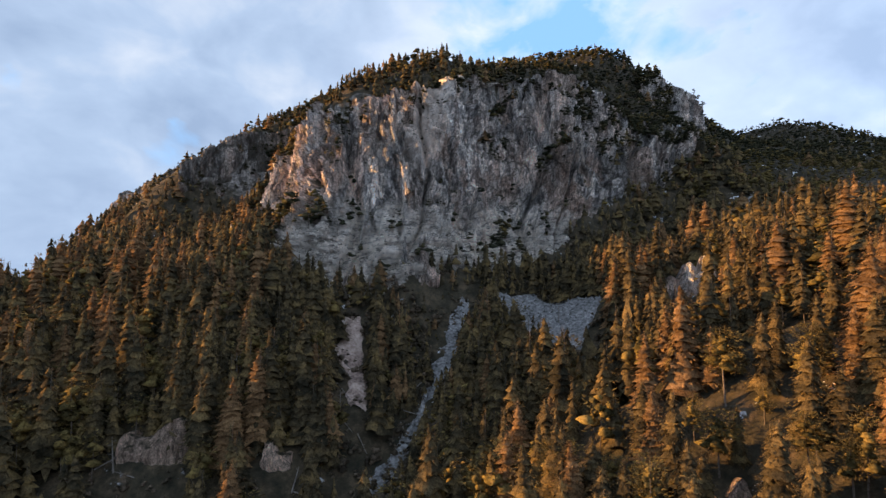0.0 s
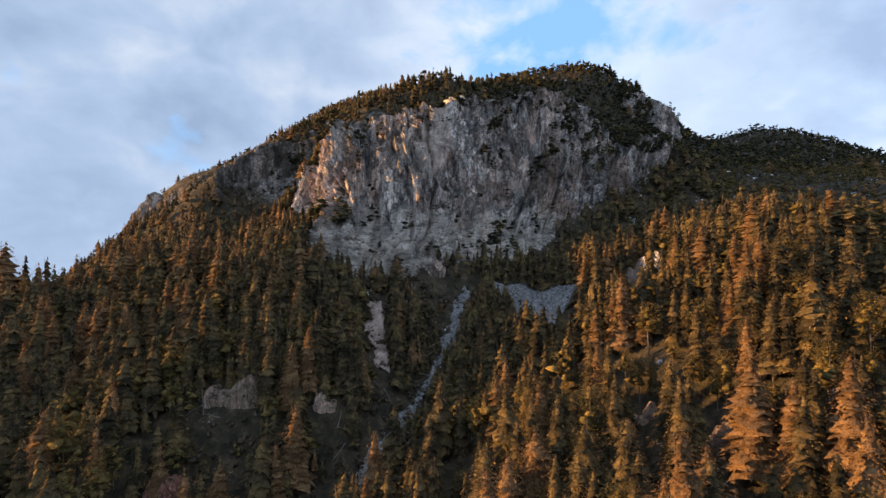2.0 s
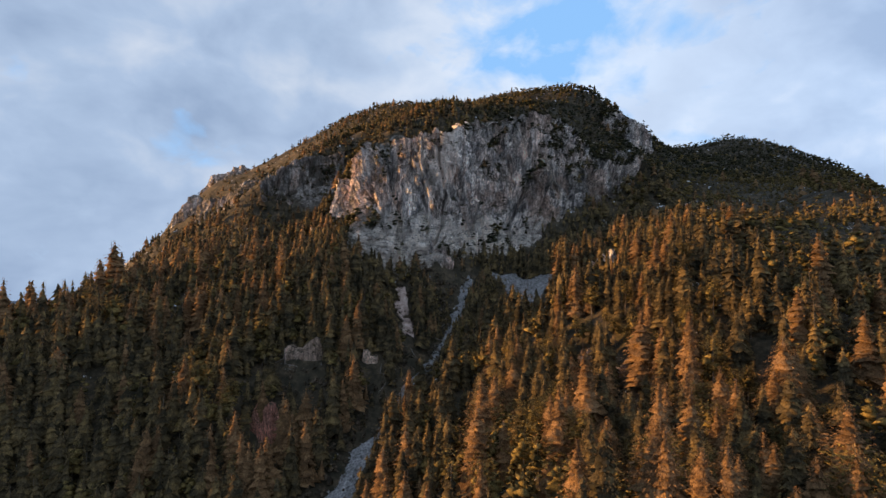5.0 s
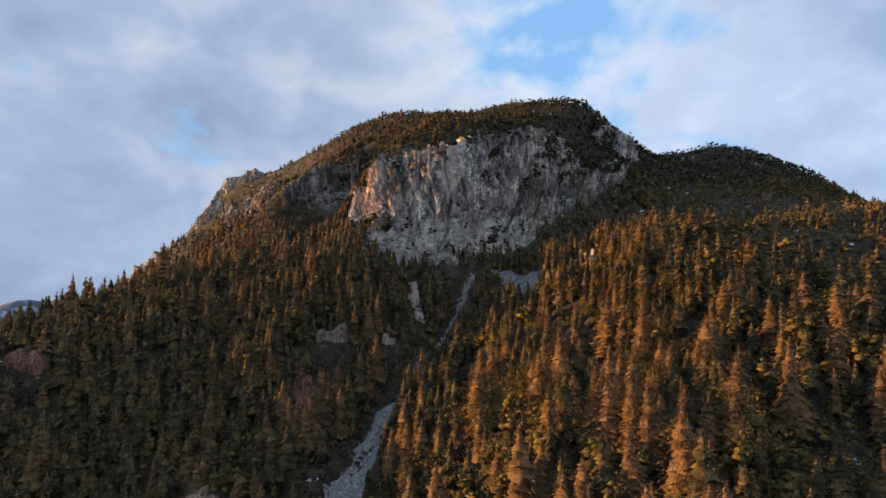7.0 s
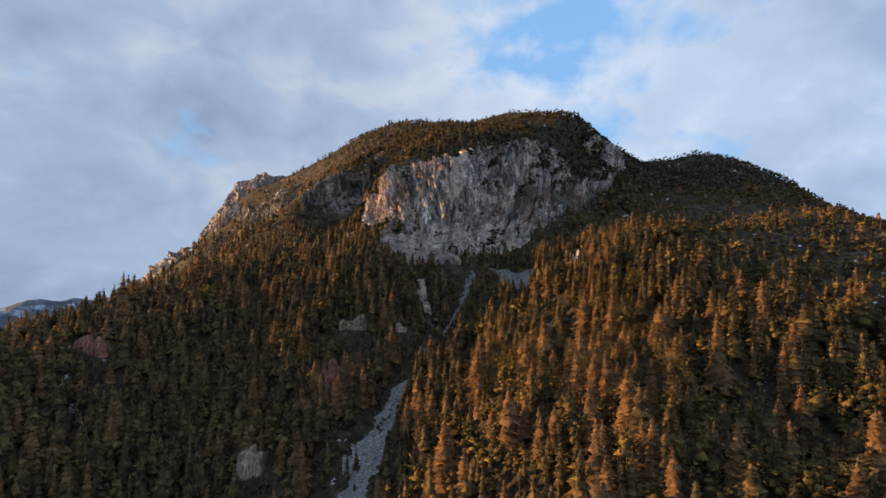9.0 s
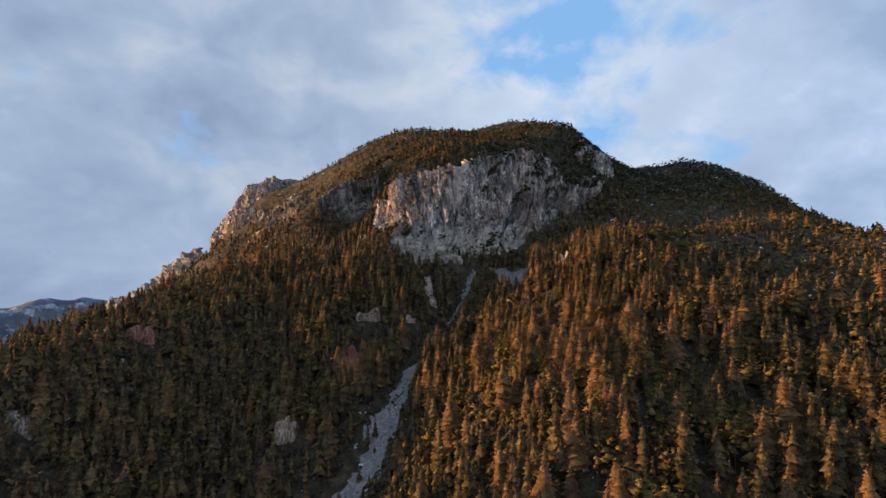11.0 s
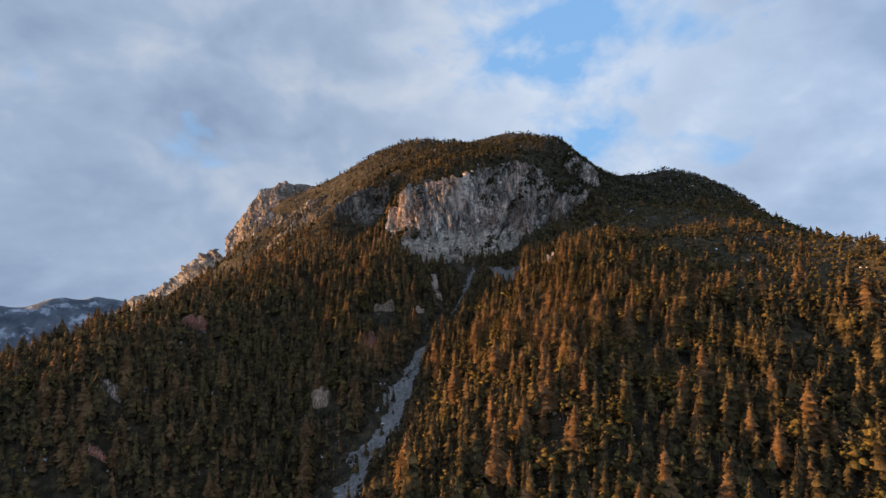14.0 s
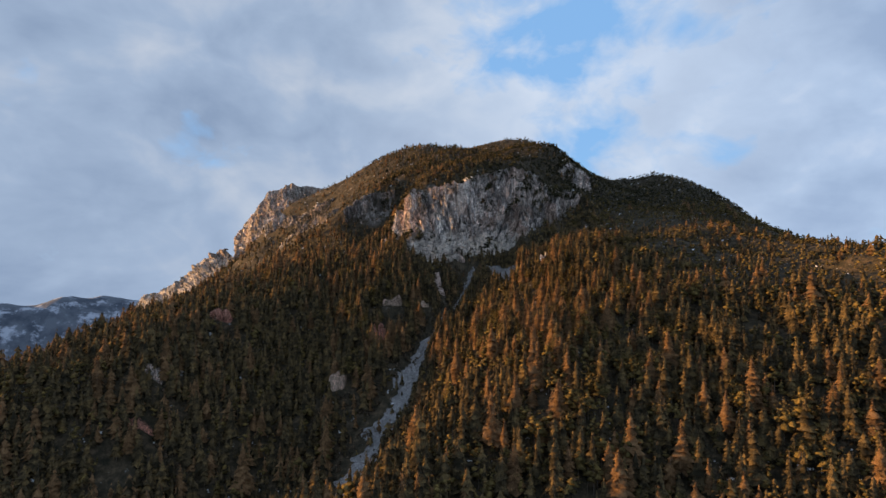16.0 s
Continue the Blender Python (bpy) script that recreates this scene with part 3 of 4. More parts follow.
gully_scree = drape("gully_scree", "pale grey rubble filling a steep gully", GULLY, GULLY_WIDE, SCREE, 13)
scar = drape("landslip_scar", "bare reddish earth scar below the cliff", SCAR, [15, 11, 9, 9], EARTH, 11, 1.2, 1.0)
for line, wide in zip(TONGUES, ([6, 9, 5], [3, 5], [4, 8, 5])):
    drape("scree_tongue", "pale grey scree tongue between the larches", line, wide, SCREE, 9, 1.5, 1.0)
sx, sy = np.meshgrid(np.linspace(20, 76, 57), np.linspace(196, 290, 95))
edge = inside(sx, sy, SCREE_RIM).astype(float)
for _ in range(4):
    edge[1:-1, 1:-1] = (edge[:-2, 1:-1] + edge[2:, 1:-1] + edge[1:-1, :-2] + edge[1:-1, 2:] + 2 * edge[1:-1, 1:-1]) / 6
sz = land(sx, sy) - 1.2 + 2.2 * smooth(edge + 0.42 * fbm(sx / 11, sy / 11, sx * 0, 3, 41), 0.2, 0.75) + 0.35 * fbm(sx / 2.5, sy / 2.5, sx * 0, 3, 43)
scree_field = tagged(new("scree_field", mesh_from("scree_field", np.stack([sx, sy, sz], 2).reshape(-1, 3), grid_faces(57, 95), [SCREE], flat=False)),
                     "grey scree field below the cliff", "scree", kind="structure")


def outcrop(name, label, x, y, w, d, h, seed, mat, turn=0.0):
    """A small rock wall that stands out of the slope, low at both ends."""
    u = np.linspace(-1, 1, 13)
    fx, fy = x + u * w / 2, y + d * 0.5 * (u ** 2 - 0.6) + turn * u * w / 2
    fz = land(fx, fy)
    h = h * 1.3
    crest = h * (1 - np.abs(u) ** 6) * (0.80 + 0.30 * value_noise(u * 3.5 + seed, u * 0, u * 0, seed))
    foot = np.stack([fx, fy, fz - 1.0], 1)
    top = np.stack([fx, fy + 0.22 * h, fz + crest], 1)
    bulge = (foot + top) / 2 + np.array([0, -0.08 * h, 0])
    v, f = rock_sheet([foot, bulge, top], 80, 54, 0.20 * h, seed, 1.0, 0.5 * h, 0.36)
    ob = new(name, mesh_from(name, v - (x, y, fz[6]), f, [mat]))
    ob.matrix_basis = pose(x, y, fz[6])
    return tagged(ob, label, "rock outcrop")


outcrop("rock_outcrop", "tan rock wall with vertical cracks among larches", -89, 170, 28, 6, 11, 5, ROCK_TAN)
outcrop("rock_outcrop", "small tan rock step below the forest", -50, 168, 11, 5, 8, 9, ROCK_TAN)
outcrop("rock_outcrop", "reddish rock outcrop above the gully", -100, 138, 16, 7, 14, 12, ROCK_RED)
outcrop("rock_outcrop", "wide reddish rock band on the shaded slope", -284, 145, 27, 7, 12, 15, ROCK_RED)
outcrop("rock_outcrop", "weathered tan rock slab in the dark spruces", -131, 66, 17, 7, 13, 18, ROCK_TAN)
outcrop("rock_outcrop", "pale grey rock patch on the shaded slope", -298, 30, 22, 7, 9, 21, ROCK_SMALL)
outcrop("rock_outcrop", "sunlit limestone knob between golden trees", 92, 204, 24, 7, 10, 24, ROCK_SMALL, -0.3)
outcrop("rock_outcrop", "small sunlit pale rock on the spur", 71, 96, 8, 4, 5, 27, ROCK_SMALL, -0.5)
outcrop("rock_outcrop", "low sunlit reddish rock step on the spur", 58, 115, 9, 4, 4, 33, ROCK_TAN, -0.4)
outcrop("rock_outcrop", "low reddish rock band deep in the shaded forest", -291, -2, 30, 7, 7, 36, ROCK_RED)
outcrop("rock_outcrop", "small pale rock patch below the red band", -315, 113, 9, 5, 6, 39, ROCK_SMALL)
outcrop("rock_outcrop", "small pale slab beside the red band", -266, 106, 10, 5, 5, 42, ROCK_SMALL)
outcrop("rock_outcrop", "light limestone knob at the foot of the cliff", -12, 264, 24, 8, 16, 30, ROCK_SMALL)


# ---------------------------------------------------------------- trees
def spikes(rng, base, out, length, wide):
    """Slender needle sprays, one triangle each."""
    side = np.cross(out, np.array([0, 0, 1.0])) + rng.normal(0, 0.5, out.shape)
    side /= np.linalg.norm(side, axis=1, keepdims=True)
    v = np.stack([base - side * wide[:, None] / 2, base + side * wide[:, None] / 2, base + out * length[:, None]], 1).reshape(-1, 3)
    return v, np.arange(len(v)).reshape(-1, 3)


def tiers(kind, rng, levels, tips, valley, slim, fat, blunt, bare):
    """Whorls of branches round a trunk one metre high, each a ragged drooping star."""
    vs, fs, off = [], [], 0
    low = (0.05 if kind == "spruce" else 0.08) + 0.14 * bare
    gap = (0.95 - low) / levels
    sway = rng.uniform(0, 6.28, 2)
    for k in range(levels):
        q = (k + rng.uniform(0.15, 0.85)) / levels
        z = low + (0.95 - low) * q
        if kind == "spruce":
            r, drop = 0.205 * fat * (1 - q) ** blunt + 0.012, 0.62 - 0.3 * q
        else:
            r, drop = 0.225 * fat * (1 - q ** 1.25) ** (0.75 + 0.3 * blunt) + 0.014, 0.45 - 0.4 * q
        r *= (1 + 0.14 * math.sin(7 * q + sway[0])) * rng.uniform(0.90, 1.08) * slim
        m = max(4, round(tips * (1 - 0.4 * q)))
        a = (np.arange(2 * m) + rng.random()) * math.pi / m + rng.normal(0, 0.14, 2 * m)
        tip = np.arange(2 * m) % 2 == 0
        rr = r * np.where(tip, rng.uniform(0.66, 1.16, 2 * m), valley * rng.uniform(0.75, 1.3, 2 * m)) * (1 + 0.14 * np.sin(a + sway[1]))
        rim = np.stack([rr * np.cos(a), rr * np.sin(a), z - rr * drop + rng.normal(0, 0.18 * gap + 0.04 * r, 2 * m)], 1)
        top = (rng.normal(0, 0.006), rng.normal(0, 0.006), min(1.0, z + 0.45 * r + 0.8 * gap))
        vs.append(np.concatenate([rim, [top]]))
        fs.append(np.array([(i, (i + 1) % (2 * m), 2 * m) for i in range(2 * m)]) + off)
        off += 2 * m + 1
    return np.concatenate(vs), np.concatenate(fs)


def pads(rng, count, tips, fat, blunt, bare):
    """Rounded clumps of a pine's crown, one metre high, most of them in its upper half."""
    vs, fs, off = [], [], 0
    for k in range(count):
        q = (k + rng.uniform(0.1, 0.9)) / count
        z = 0.34 + 0.14 * bare + (0.56 - 0.14 * bare) * q
        spread = 0.19 * fat * math.sqrt(max(0.05, 1 - (1.25 * q - 0.35) ** 2))
        turn, far_out = rng.random() * 6.28, spread * rng.uniform(0.1, 0.85) * (1 - 0.75 * q * q)
        at = np.array([far_out * math.cos(turn), far_out * math.sin(turn), z])
        size = spread * rng.uniform(0.62, 0.95) * (2.6 / math.sqrt(count + 3)) * (1 - 0.25 * q)
        m = 2 * tips
        a = (np.arange(m) + rng.random()) * 2 * math.pi / m
        rr = size * np.where(np.arange(m) % 2 == 0, rng.uniform(0.85, 1.25, m), rng.uniform(0.5, 0.8, m))
        rim = np.stack([rr * np.cos(a), rr * np.sin(a), rng.normal(0, 0.16 * size, m)], 1) + at
        mid = np.stack([0.62 * rr * np.cos(a + 0.3), 0.62 * rr * np.sin(a + 0.3), 0.48 * size + rng.normal(0, 0.10 * size, m)], 1) + at
        vs.append(np.concatenate([rim, mid, [at + (0, 0, 0.80 * size), at - (0, 0, 0.38 * size)]]))
        for i in range(m):
            j = (i + 1) % m
            fs += [(off + i, off + j, off + m + j), (off + i, off + m + j, off + m + i), (off + m + i, off + m + j, off + 2 * m), (off + j, off + i, off + 2 * m + 1)]
        off += 2 * m + 2
    return np.concatenate(vs), np.array(fs)


def crown(kind, rng, levels, tips, valley, slim, sprays, fine):
    """Crown of a tree one metre high: whorls or clumps, and needle sprays that break their edges."""
    look_of = (rng.uniform(0.80, 1.28), rng.uniform(0.62, 0.98), rng.random())
    a, b = pads(rng, max(3, round(levels * 0.66)), max(2, tips // 2), *look_of) if kind == "pine" else tiers(kind, rng, round(levels * (1.3 if kind == "larch" else 1)), tips, valley, slim, *look_of)
    if not sprays:
        return a, b
    c, d = fringe(kind, rng, sprays, fine, *look_of)
    return np.concatenate([a, c]), np.concatenate([b, d + len(a)])


def fringe(kind, rng, count, fine, fat, blunt, bare):
    """Needle sprays over the crown of a tree one metre high."""
    q = rng.random(count)
    if kind == "pine":
        h = 0.26 + 0.16 * bare + (0.72 - 0.16 * bare) * q ** 0.8
        lump = 1 + 0.35 * np.sin(9 * q + 6 * bare) * np.sin(5 * q)
        reach = 0.205 * fat * np.sqrt(np.clip(1 - (q * 1.3 - 0.5) ** 2, 0.03, 1)) * lump
        rise = 0.1 + 0.5 * q
    elif kind == "larch":
        h = 0.08 + 0.12 * bare + (0.91 - 0.12 * bare) * q ** 0.9
        reach = 0.215 * fat * (1 - q ** 1.25) ** (0.75 + 0.3 * blunt) + 0.014
        rise = -0.10 + 0.35 * q
    else:
        h = 0.04 + 0.14 * bare + (0.95 - 0.14 * bare) * q ** 0.9
        reach = 0.190 * fat * (1 - q) ** blunt + 0.012
        rise = -0.32 + 0.35 * q
    reach = reach * (0.70 + 0.42 * rng.random(count))
    az = rng.random(count) * 2 * np.pi
    steep = {"spruce": -0.55, "larch": -0.25, "pine": 0.25}[kind] + rng.normal(0, 0.4, count)
    out = np.stack([np.cos(az), np.sin(az), steep], 1)
    out /= np.linalg.norm(out, axis=1, keepdims=True)
    base = np.stack([0 * h, 0 * h, h], 1) + np.stack([np.cos(az), np.sin(az), rise], 1) * (reach * (0.95 - 0.6 * rng.random(count) ** 1.8))[:, None]
    length = (reach * 0.42 + 0.028) * fine * rng.uniform(0.7, 1.3, count)
    return spikes(rng, base, out, length, length * (0.62 if kind == "pine" else 0.46))


def trunk(sides, thick, rng):
    rings = [(0.0, 1.0), (0.35, 0.72), (0.98, 0.12)]
    lean = rng.normal(0, 0.008, 2)
    v = [(lean[0] * z * 2 + thick * r * math.cos(2 * math.pi * k / sides), lean[1] * z * 2 + thick * r * math.sin(2 * math.pi * k / sides), z - 0.02 if z == 0 else z)
         for z, r in rings for k in range(sides)]
    f = []
    for a in range(len(rings) - 1):
        for k in range(sides):
            b = (k + 1) % sides
            f += [(a * sides + k, a * sides + b, (a + 1) * sides + b), (a * sides + k, (a + 1) * sides + b, (a + 1) * sides + k)]
    return np.array(v), np.array(f)


rng = np.random.default_rng(7)
POOL_FAR, POOL_LOW, POOL_MID, POOL_FINE = [
    {k: [crown(k, rng, *detail) for _ in range(14)] for k in ("spruce", "larch", "pine")}
    for detail in ((4, 4, 0.5, 1.0, 0, 1.0), (8, 6, 0.55, 0.95, 14, 0.75), (12, 7, 0.65, 0.88, 110, 0.52), (15, 8, 0.72, 0.82, 330, 0.38))]
POOL_TRUNK = trunk(3, 0.011, rng)


def scatter(x0, x1, y0, y1, step):
    xs, ys = np.meshgrid(np.arange(x0, x1, step), np.arange(y0, y1, step))
    x = xs.ravel() + rng.uniform(-0.48, 0.48, xs.size) * step
    y = ys.ravel() + rng.uniform(-0.48, 0.48, xs.size) * step
    return x, y


tx, ty = [np.concatenate(a) for a in zip(scatter(-460, 420, -270, 330, 6.9), scatter(-640, 660, 330, 780, 6.4), scatter(420, 700, -200, 330, 7.2),
                                             scatter(-150, 240, 325, 540, 6.0), scatter(120, 430, 215, 480, 7.0),
                                             scatter(-110, 120, 175, 300, 4.6), scatter(160, 470, 345, 620, 6.8))]
keep = (np.abs(tx + 14) < 0.84 * (ty + 500) + 10)
keep &= (on_face(tx, ty) < 0.02) | (on_face(tx, ty) > 0.96)
gd, gw = line_distance(tx, ty, GULLY, GULLY_WIDE)
keep &= (gd > gw / 2 + np.where(gw < 6, 1.6, 3.0) + 2.5 * value_noise(tx / 12, ty / 12, tx * 0, 4)) | ((gw > 14) & (value_noise(tx / 9, ty / 9, tx * 0, 44) > 0.66))
keep &= line_distance(tx, ty, SCAR + [(-27, 180, 205)], [9] * 5)[0] > 7.5
for line in TONGUES:
    keep &= line_distance(tx, ty, line, [8] * len(line))[0] > 5.5
keep &= ~inside(tx, ty, SCREE_RIM) & ~inside(tx, ty + 9, SCREE_RIM) & ~inside(tx, ty + 17, SCREE_RIM)
ROCKS = [(o.location.x, o.location.y, o.dimensions.x) for o in scene.objects if o.name.startswith("rock_outcrop")]
for ox, oy, wide in ROCKS:
    clear_to = max(0.5 * wide, 14.0 if ox < 0 else 26.0)
    keep &= ~((np.abs(tx - ox - (ty - oy) * ox / (oy + 120)) < wide * 0.46) & (ty > oy - clear_to) & (ty < oy + 3))
keep &= ~((ty > 640) & (tx > 0))
tx, ty = tx[keep], ty[keep]
tz = land(tx, ty)
high_enough = tz + 28 > 239 - 0.42 * (ty + 479)
tx, ty, tz = tx[high_enough], ty[high_enough], tz[high_enough]
slope = np.hypot(land(tx + 3, ty) - tz, land(tx, ty + 3) - tz) / 3
keep = (slope < np.where(tz > 340, 7.0, 2.0) + 0.6 * rng.random(len(tx))) & ((value_noise(tx / 16, ty / 16, tx * 0, 8) > -0.72) | (tz > 330)) & (value_noise(tx / 38, ty / 38, tx * 0, 18) > -0.93)
keep &= (rng.random(len(tx)) < 0.34) | (tx > -205) | (ty < 425)
tx, ty, tz, slope = tx[keep], ty[keep], tz[keep], slope[keep]


def on_cliff(ob, nu, nv, count, seed, bands):
    """Places for small trees on a rock face: along its ledges, and in bands (u0, u1, v0, v1, share)."""
    co = np.empty(nu * nv * 3, np.float32)
    ob.data.vertices.foreach_get("co", co)
    p = co.reshape(nv, nu, 3)
    iu, iv = rng.integers(4, nu - 4, count * 14), rng.integers(int(nv * 0.08), int(nv * 0.93), count * 14)
    at = p[iv, iu]
    shelf = (p[np.minimum(iv + 3, nv - 1), iu] - p[iv - 3, iu])
    flatness = np.hypot(shelf[:, 0], shelf[:, 1]) / (np.abs(shelf[:, 2]) + 0.2)
    chance = 0.045 * smooth(flatness, 0.5, 1.4) * smooth(value_noise(at[:, 0] / 19, at[:, 1] / 19, at[:, 2] / 14, seed), -0.1, 0.5)
    sway = 0.028 * nu * fbm(at[:, 2] / 14, at[:, 0] / 30, at[:, 1] / 30, 3, seed + 9)
    tuft = smooth(fbm(at[:, 0] / 7, at[:, 1] / 7, at[:, 2] / 7, 3, seed + 5), -0.25, 0.3)
    for u0, u1, v0, v1, share in bands:
        chance = np.where((iu + sway > u0 * nu) & (iu - sway < u1 * nu) & (iv + sway > v0 * nv) & (iv < v1 * nv), np.maximum(chance, share * tuft), chance)
    return at[rng.random(len(at)) < chance]


ledge = np.concatenate([on_cliff(cliff, 560, 260, 2400, 71, [(0.57, 0.61, 0.55, 0.95, 0.7), (0.74, 0.97, 0.70, 0.95, 0.6), (0.70, 0.74, 0.55, 0.8, 0.4), (0.82, 0.87, 0.4, 0.62, 0.25), (0.20, 0.235, 0.42, 0.56, 0.10), (0.06, 0.16, 0.05, 0.35, 0.10), (0.0, 1.0, 0.86, 0.95, 0.34)]),
                        on_cliff(buttress, 160, 70, 500, 73, [(0.0, 1.0, 0.0, 0.3, 0.06), (0.62, 0.85, 0.1, 0.9, 0.10)]),
                        on_cliff(pinnacle, 110, 70, 300, 75, [(0.0, 0.45, 0.0, 0.85, 0.3)]), on_cliff(shoulder, 130, 50, 500, 79, [(0, 1, 0, 0.95, 0.05)])])
floor_count = len(tx)
tx, ty, tz = np.concatenate([tx, ledge[:, 0]]), np.concatenate([ty, ledge[:, 1]]), np.concatenate([tz, ledge[:, 2]])
dice = rng.random(len(tx))
patch = value_noise(tx / 45, ty / 45, tx * 0, 31)
larch_share = np.where(tz > 300, 0.27, np.where(tx < -20, 0.16, 0.11)) + 0.14 * patch
pine_share = np.where(tz > 300, np.where(tx < 60, 0.15, 0.42), np.where(tx > -20, np.where(ty < 70, 0.44, 0.24), 0.2)) + 0.2 * value_noise(tx / 60, ty / 60, tx * 0, 33)
larch_share = np.where((tx > -130) & (ty > 320), 0.05 + 0.06 * patch, larch_share)
larch_share[floor_count:] *= 0.35
pine_share[floor_count:] = 0.9
shoulder_pine = smooth(tx, 150, 240) * smooth(tz, 215, 245)
pine_share = pine_share + 0.5 * shoulder_pine
larch_share = larch_share * (1 - 0.6 * shoulder_pine)
kinds = np.where(dice < larch_share, 1, np.where(dice < larch_share + pine_share, 2, 0))
high = np.interp(tz, [60, 180, 250, 330, 500], [24, 24, 21, 11, 8.5]) * np.clip(rng.normal(0.95, 0.24, len(tx)), 0.4, 1.5) * np.where(kinds == 2, 0.72, np.where(kinds == 1, 1.08, 1.0))
high[floor_count:] *= rng.uniform(0.5, 1.25, len(tx) - floor_count)
by_foot = on_face(tx, ty)
high = np.where((by_foot > -0.4) & (by_foot < 0.03) & (tx < 120), high * 0.7, high)
shoulder_side = smooth(tx, 150, 240) * smooth(tz, 215, 245) * smooth(-ty, -420, -340)
high = high * (1 - 0.42 * shoulder_side)
high = np.where(((tx < -150) & (ty > 300)) , high * 0.75, high)
high = np.where((tx < -225) & (ty > 215) & (ty < 300), high * 1.25, high)
high = high * (1 + 0.16 * value_noise(tx / 21, ty / 21, tx * 0, 57))
# dark mountain pines hold the ledges, the summit block and the far ridge
heights = (0.68 + 0.32 * smooth(tx + 25 * patch, 30, 110)) * smooth(ty - 0.25 * np.maximum(tx - 120, 0), 330, 400) * smooth(tz, 300, 350)
heights[floor_count:] = 1.0
kinds = np.where(rng.random(len(tx)) < 0.9 * heights, 3, kinds)
high = np.where(kinds == 3, high * 0.85, high)
# young growth along the gully and the scree
gd, gw = line_distance(tx, ty, GULLY, GULLY_WIDE)
high = high * (0.5 + 0.5 * smooth(gd - gw / 2, 2, 15))
high = np.where(inside(tx, ty + 32, SCREE_RIM) | inside(tx + 6, ty + 22, SCREE_RIM), high * 0.6, high)
for ox, oy, wide in ROCKS:
    high = np.where((np.abs(tx - ox - (ty - oy) * ox / (oy + 120)) < wide * 0.5) & (ty > oy - 36) & (ty < oy), high * 0.55, high)
spin = rng.random(len(tx)) * 2 * np.pi
NAMES = ("spruce", "larch", "pine", "mountain_pine")
SHAPE = {"mountain_pine": "pine"}

# how near the flight passes: by height under the flight line, and by place
reach = np.maximum.reduce([2.6 * (252 - tz - 0.7 * high), np.abs(tx) * 1.2, ty, 70 + 0 * tx])
HEROES = [(58, 142, 29), (-133, 216, 28), (-115, 226, 28), (99, 176, 26), (70, 88, 32), (92, 124, 27), (53, -98, 28), (69, -39, 27), (20, 142, 24), (54, -128, 27),
          (211, 33, 27), (100, -16, 26), (96, 30, 26), (98, 9, 27), (-155, 185, 22), (-150, 140, 20), (30, 120, 24), (85, 60, 28)]
for hx, hy, hh in HEROES:
    i = int(np.argmin(np.hypot(tx - hx, ty - hy)))
    kinds[i], high[i] = 1, hh
nearest = np.argsort(np.where(kinds == 3, 1e5, reach)[:floor_count])[:250]
seen = reach * 19 / high
seen = np.where(tz < land(tx, ty - 14) - 3, 1e4, seen)
is_near = np.zeros(len(tx), bool)
is_near[nearest] = True


def forest(kind, chosen, name, label):
    vs, fs, ms, off = [], [], [], 0
    for i in chosen:
        pool = POOL_FINE if seen[i] < 142 else POOL_MID if seen[i] < 215 else POOL_LOW if seen[i] < 400 else POOL_FAR
        v, f = pool[SHAPE.get(kind, kind)][i % 14]
        c, s = math.cos(spin[i]), math.sin(spin[i])
        turn = np.array([[c, s, 0], [-s, c, 0], [0, 0, 1]])
        fat = (0.9 + 0.4 * ((i * 7919) % 100) / 100) * (1.55 if kinds[i] == 3 or (tx[i] > 150 and ty[i] > 110 and tz[i] > 235) else 1.3 if ty[i] > 330 or (tx[i] > 170 and seen[i] > 420) else 1.05)
        for (a, b), m in (((v, f), 0), (POOL_TRUNK, 1))[:1 if pool is POOL_FAR else 2]:
            vs.append((a @ turn) * (high[i] * fat, high[i] * fat, high[i]) + (tx[i], ty[i], tz[i] - 0.3))
            fs.append(b + off)
            ms.append(np.full(len(b), m))
            off += len(a)
    ob = new(name, mesh_from(name, np.concatenate(vs), np.concatenate(fs), [LEAF[kind], BARK], np.concatenate(ms), flat=False))
    return tagged(ob, label, "trees", kind="stuff")


ids = np.arange(len(tx))
forest("spruce", ids[(kinds == 0) & ~is_near], "spruce_forest", "dense dark green spruce forest on the slopes")
forest("larch", ids[(kinds == 1) & ~is_near], "larch_forest", "rust orange autumn larches scattered through the forest")
forest("pine", ids[(kinds == 2) & ~is_near], "pine_forest", "olive green round-topped pines on the slopes")
forest("mountain_pine", ids[(kinds == 3) & ~is_near], "mountain_pine_thicket", "dark green mountain pines on the summit and ledges")


bx, by = [np.concatenate(a) for a in zip(scatter(-330, 330, -120, 330, 6.0), scatter(-130, 200, 225, 300, 4.0))]
gd, gw = line_distance(bx, by, GULLY, GULLY_WIDE)
keep = (np.abs(bx + 14) < 0.84 * (by + 500)) & (gd > gw / 2 + 1) & ~inside(bx, by, SCREE_RIM) & (on_face(bx, by) < 0.0) & (rng.random(len(bx)) < 0.42)
bx, by = bx[keep], by[keep]
bz = land(bx, by)
BUSH = [fringe("pine", rng, 20, 1.6, 1.0, 0.8, 0.5) for _ in range(8)]
vs = [(BUSH[i % 8][0] - (0, 0, 0.36)) * rng.uniform(2.0, 5.0) * rng.uniform(0.7, 1.4, 3) + (bx[i], by[i], bz[i] - 0.2) for i in range(len(bx))]
count = [len(v) for v in vs]
shrubs = new("undergrowth", mesh_from("undergrowth", np.concatenate(vs), np.arange(sum(count)).reshape(-1, 3), [LEAF["shrub"]]))
tagged(shrubs, "low brown and olive undergrowth between the trees", "shrubs", kind="stuff")


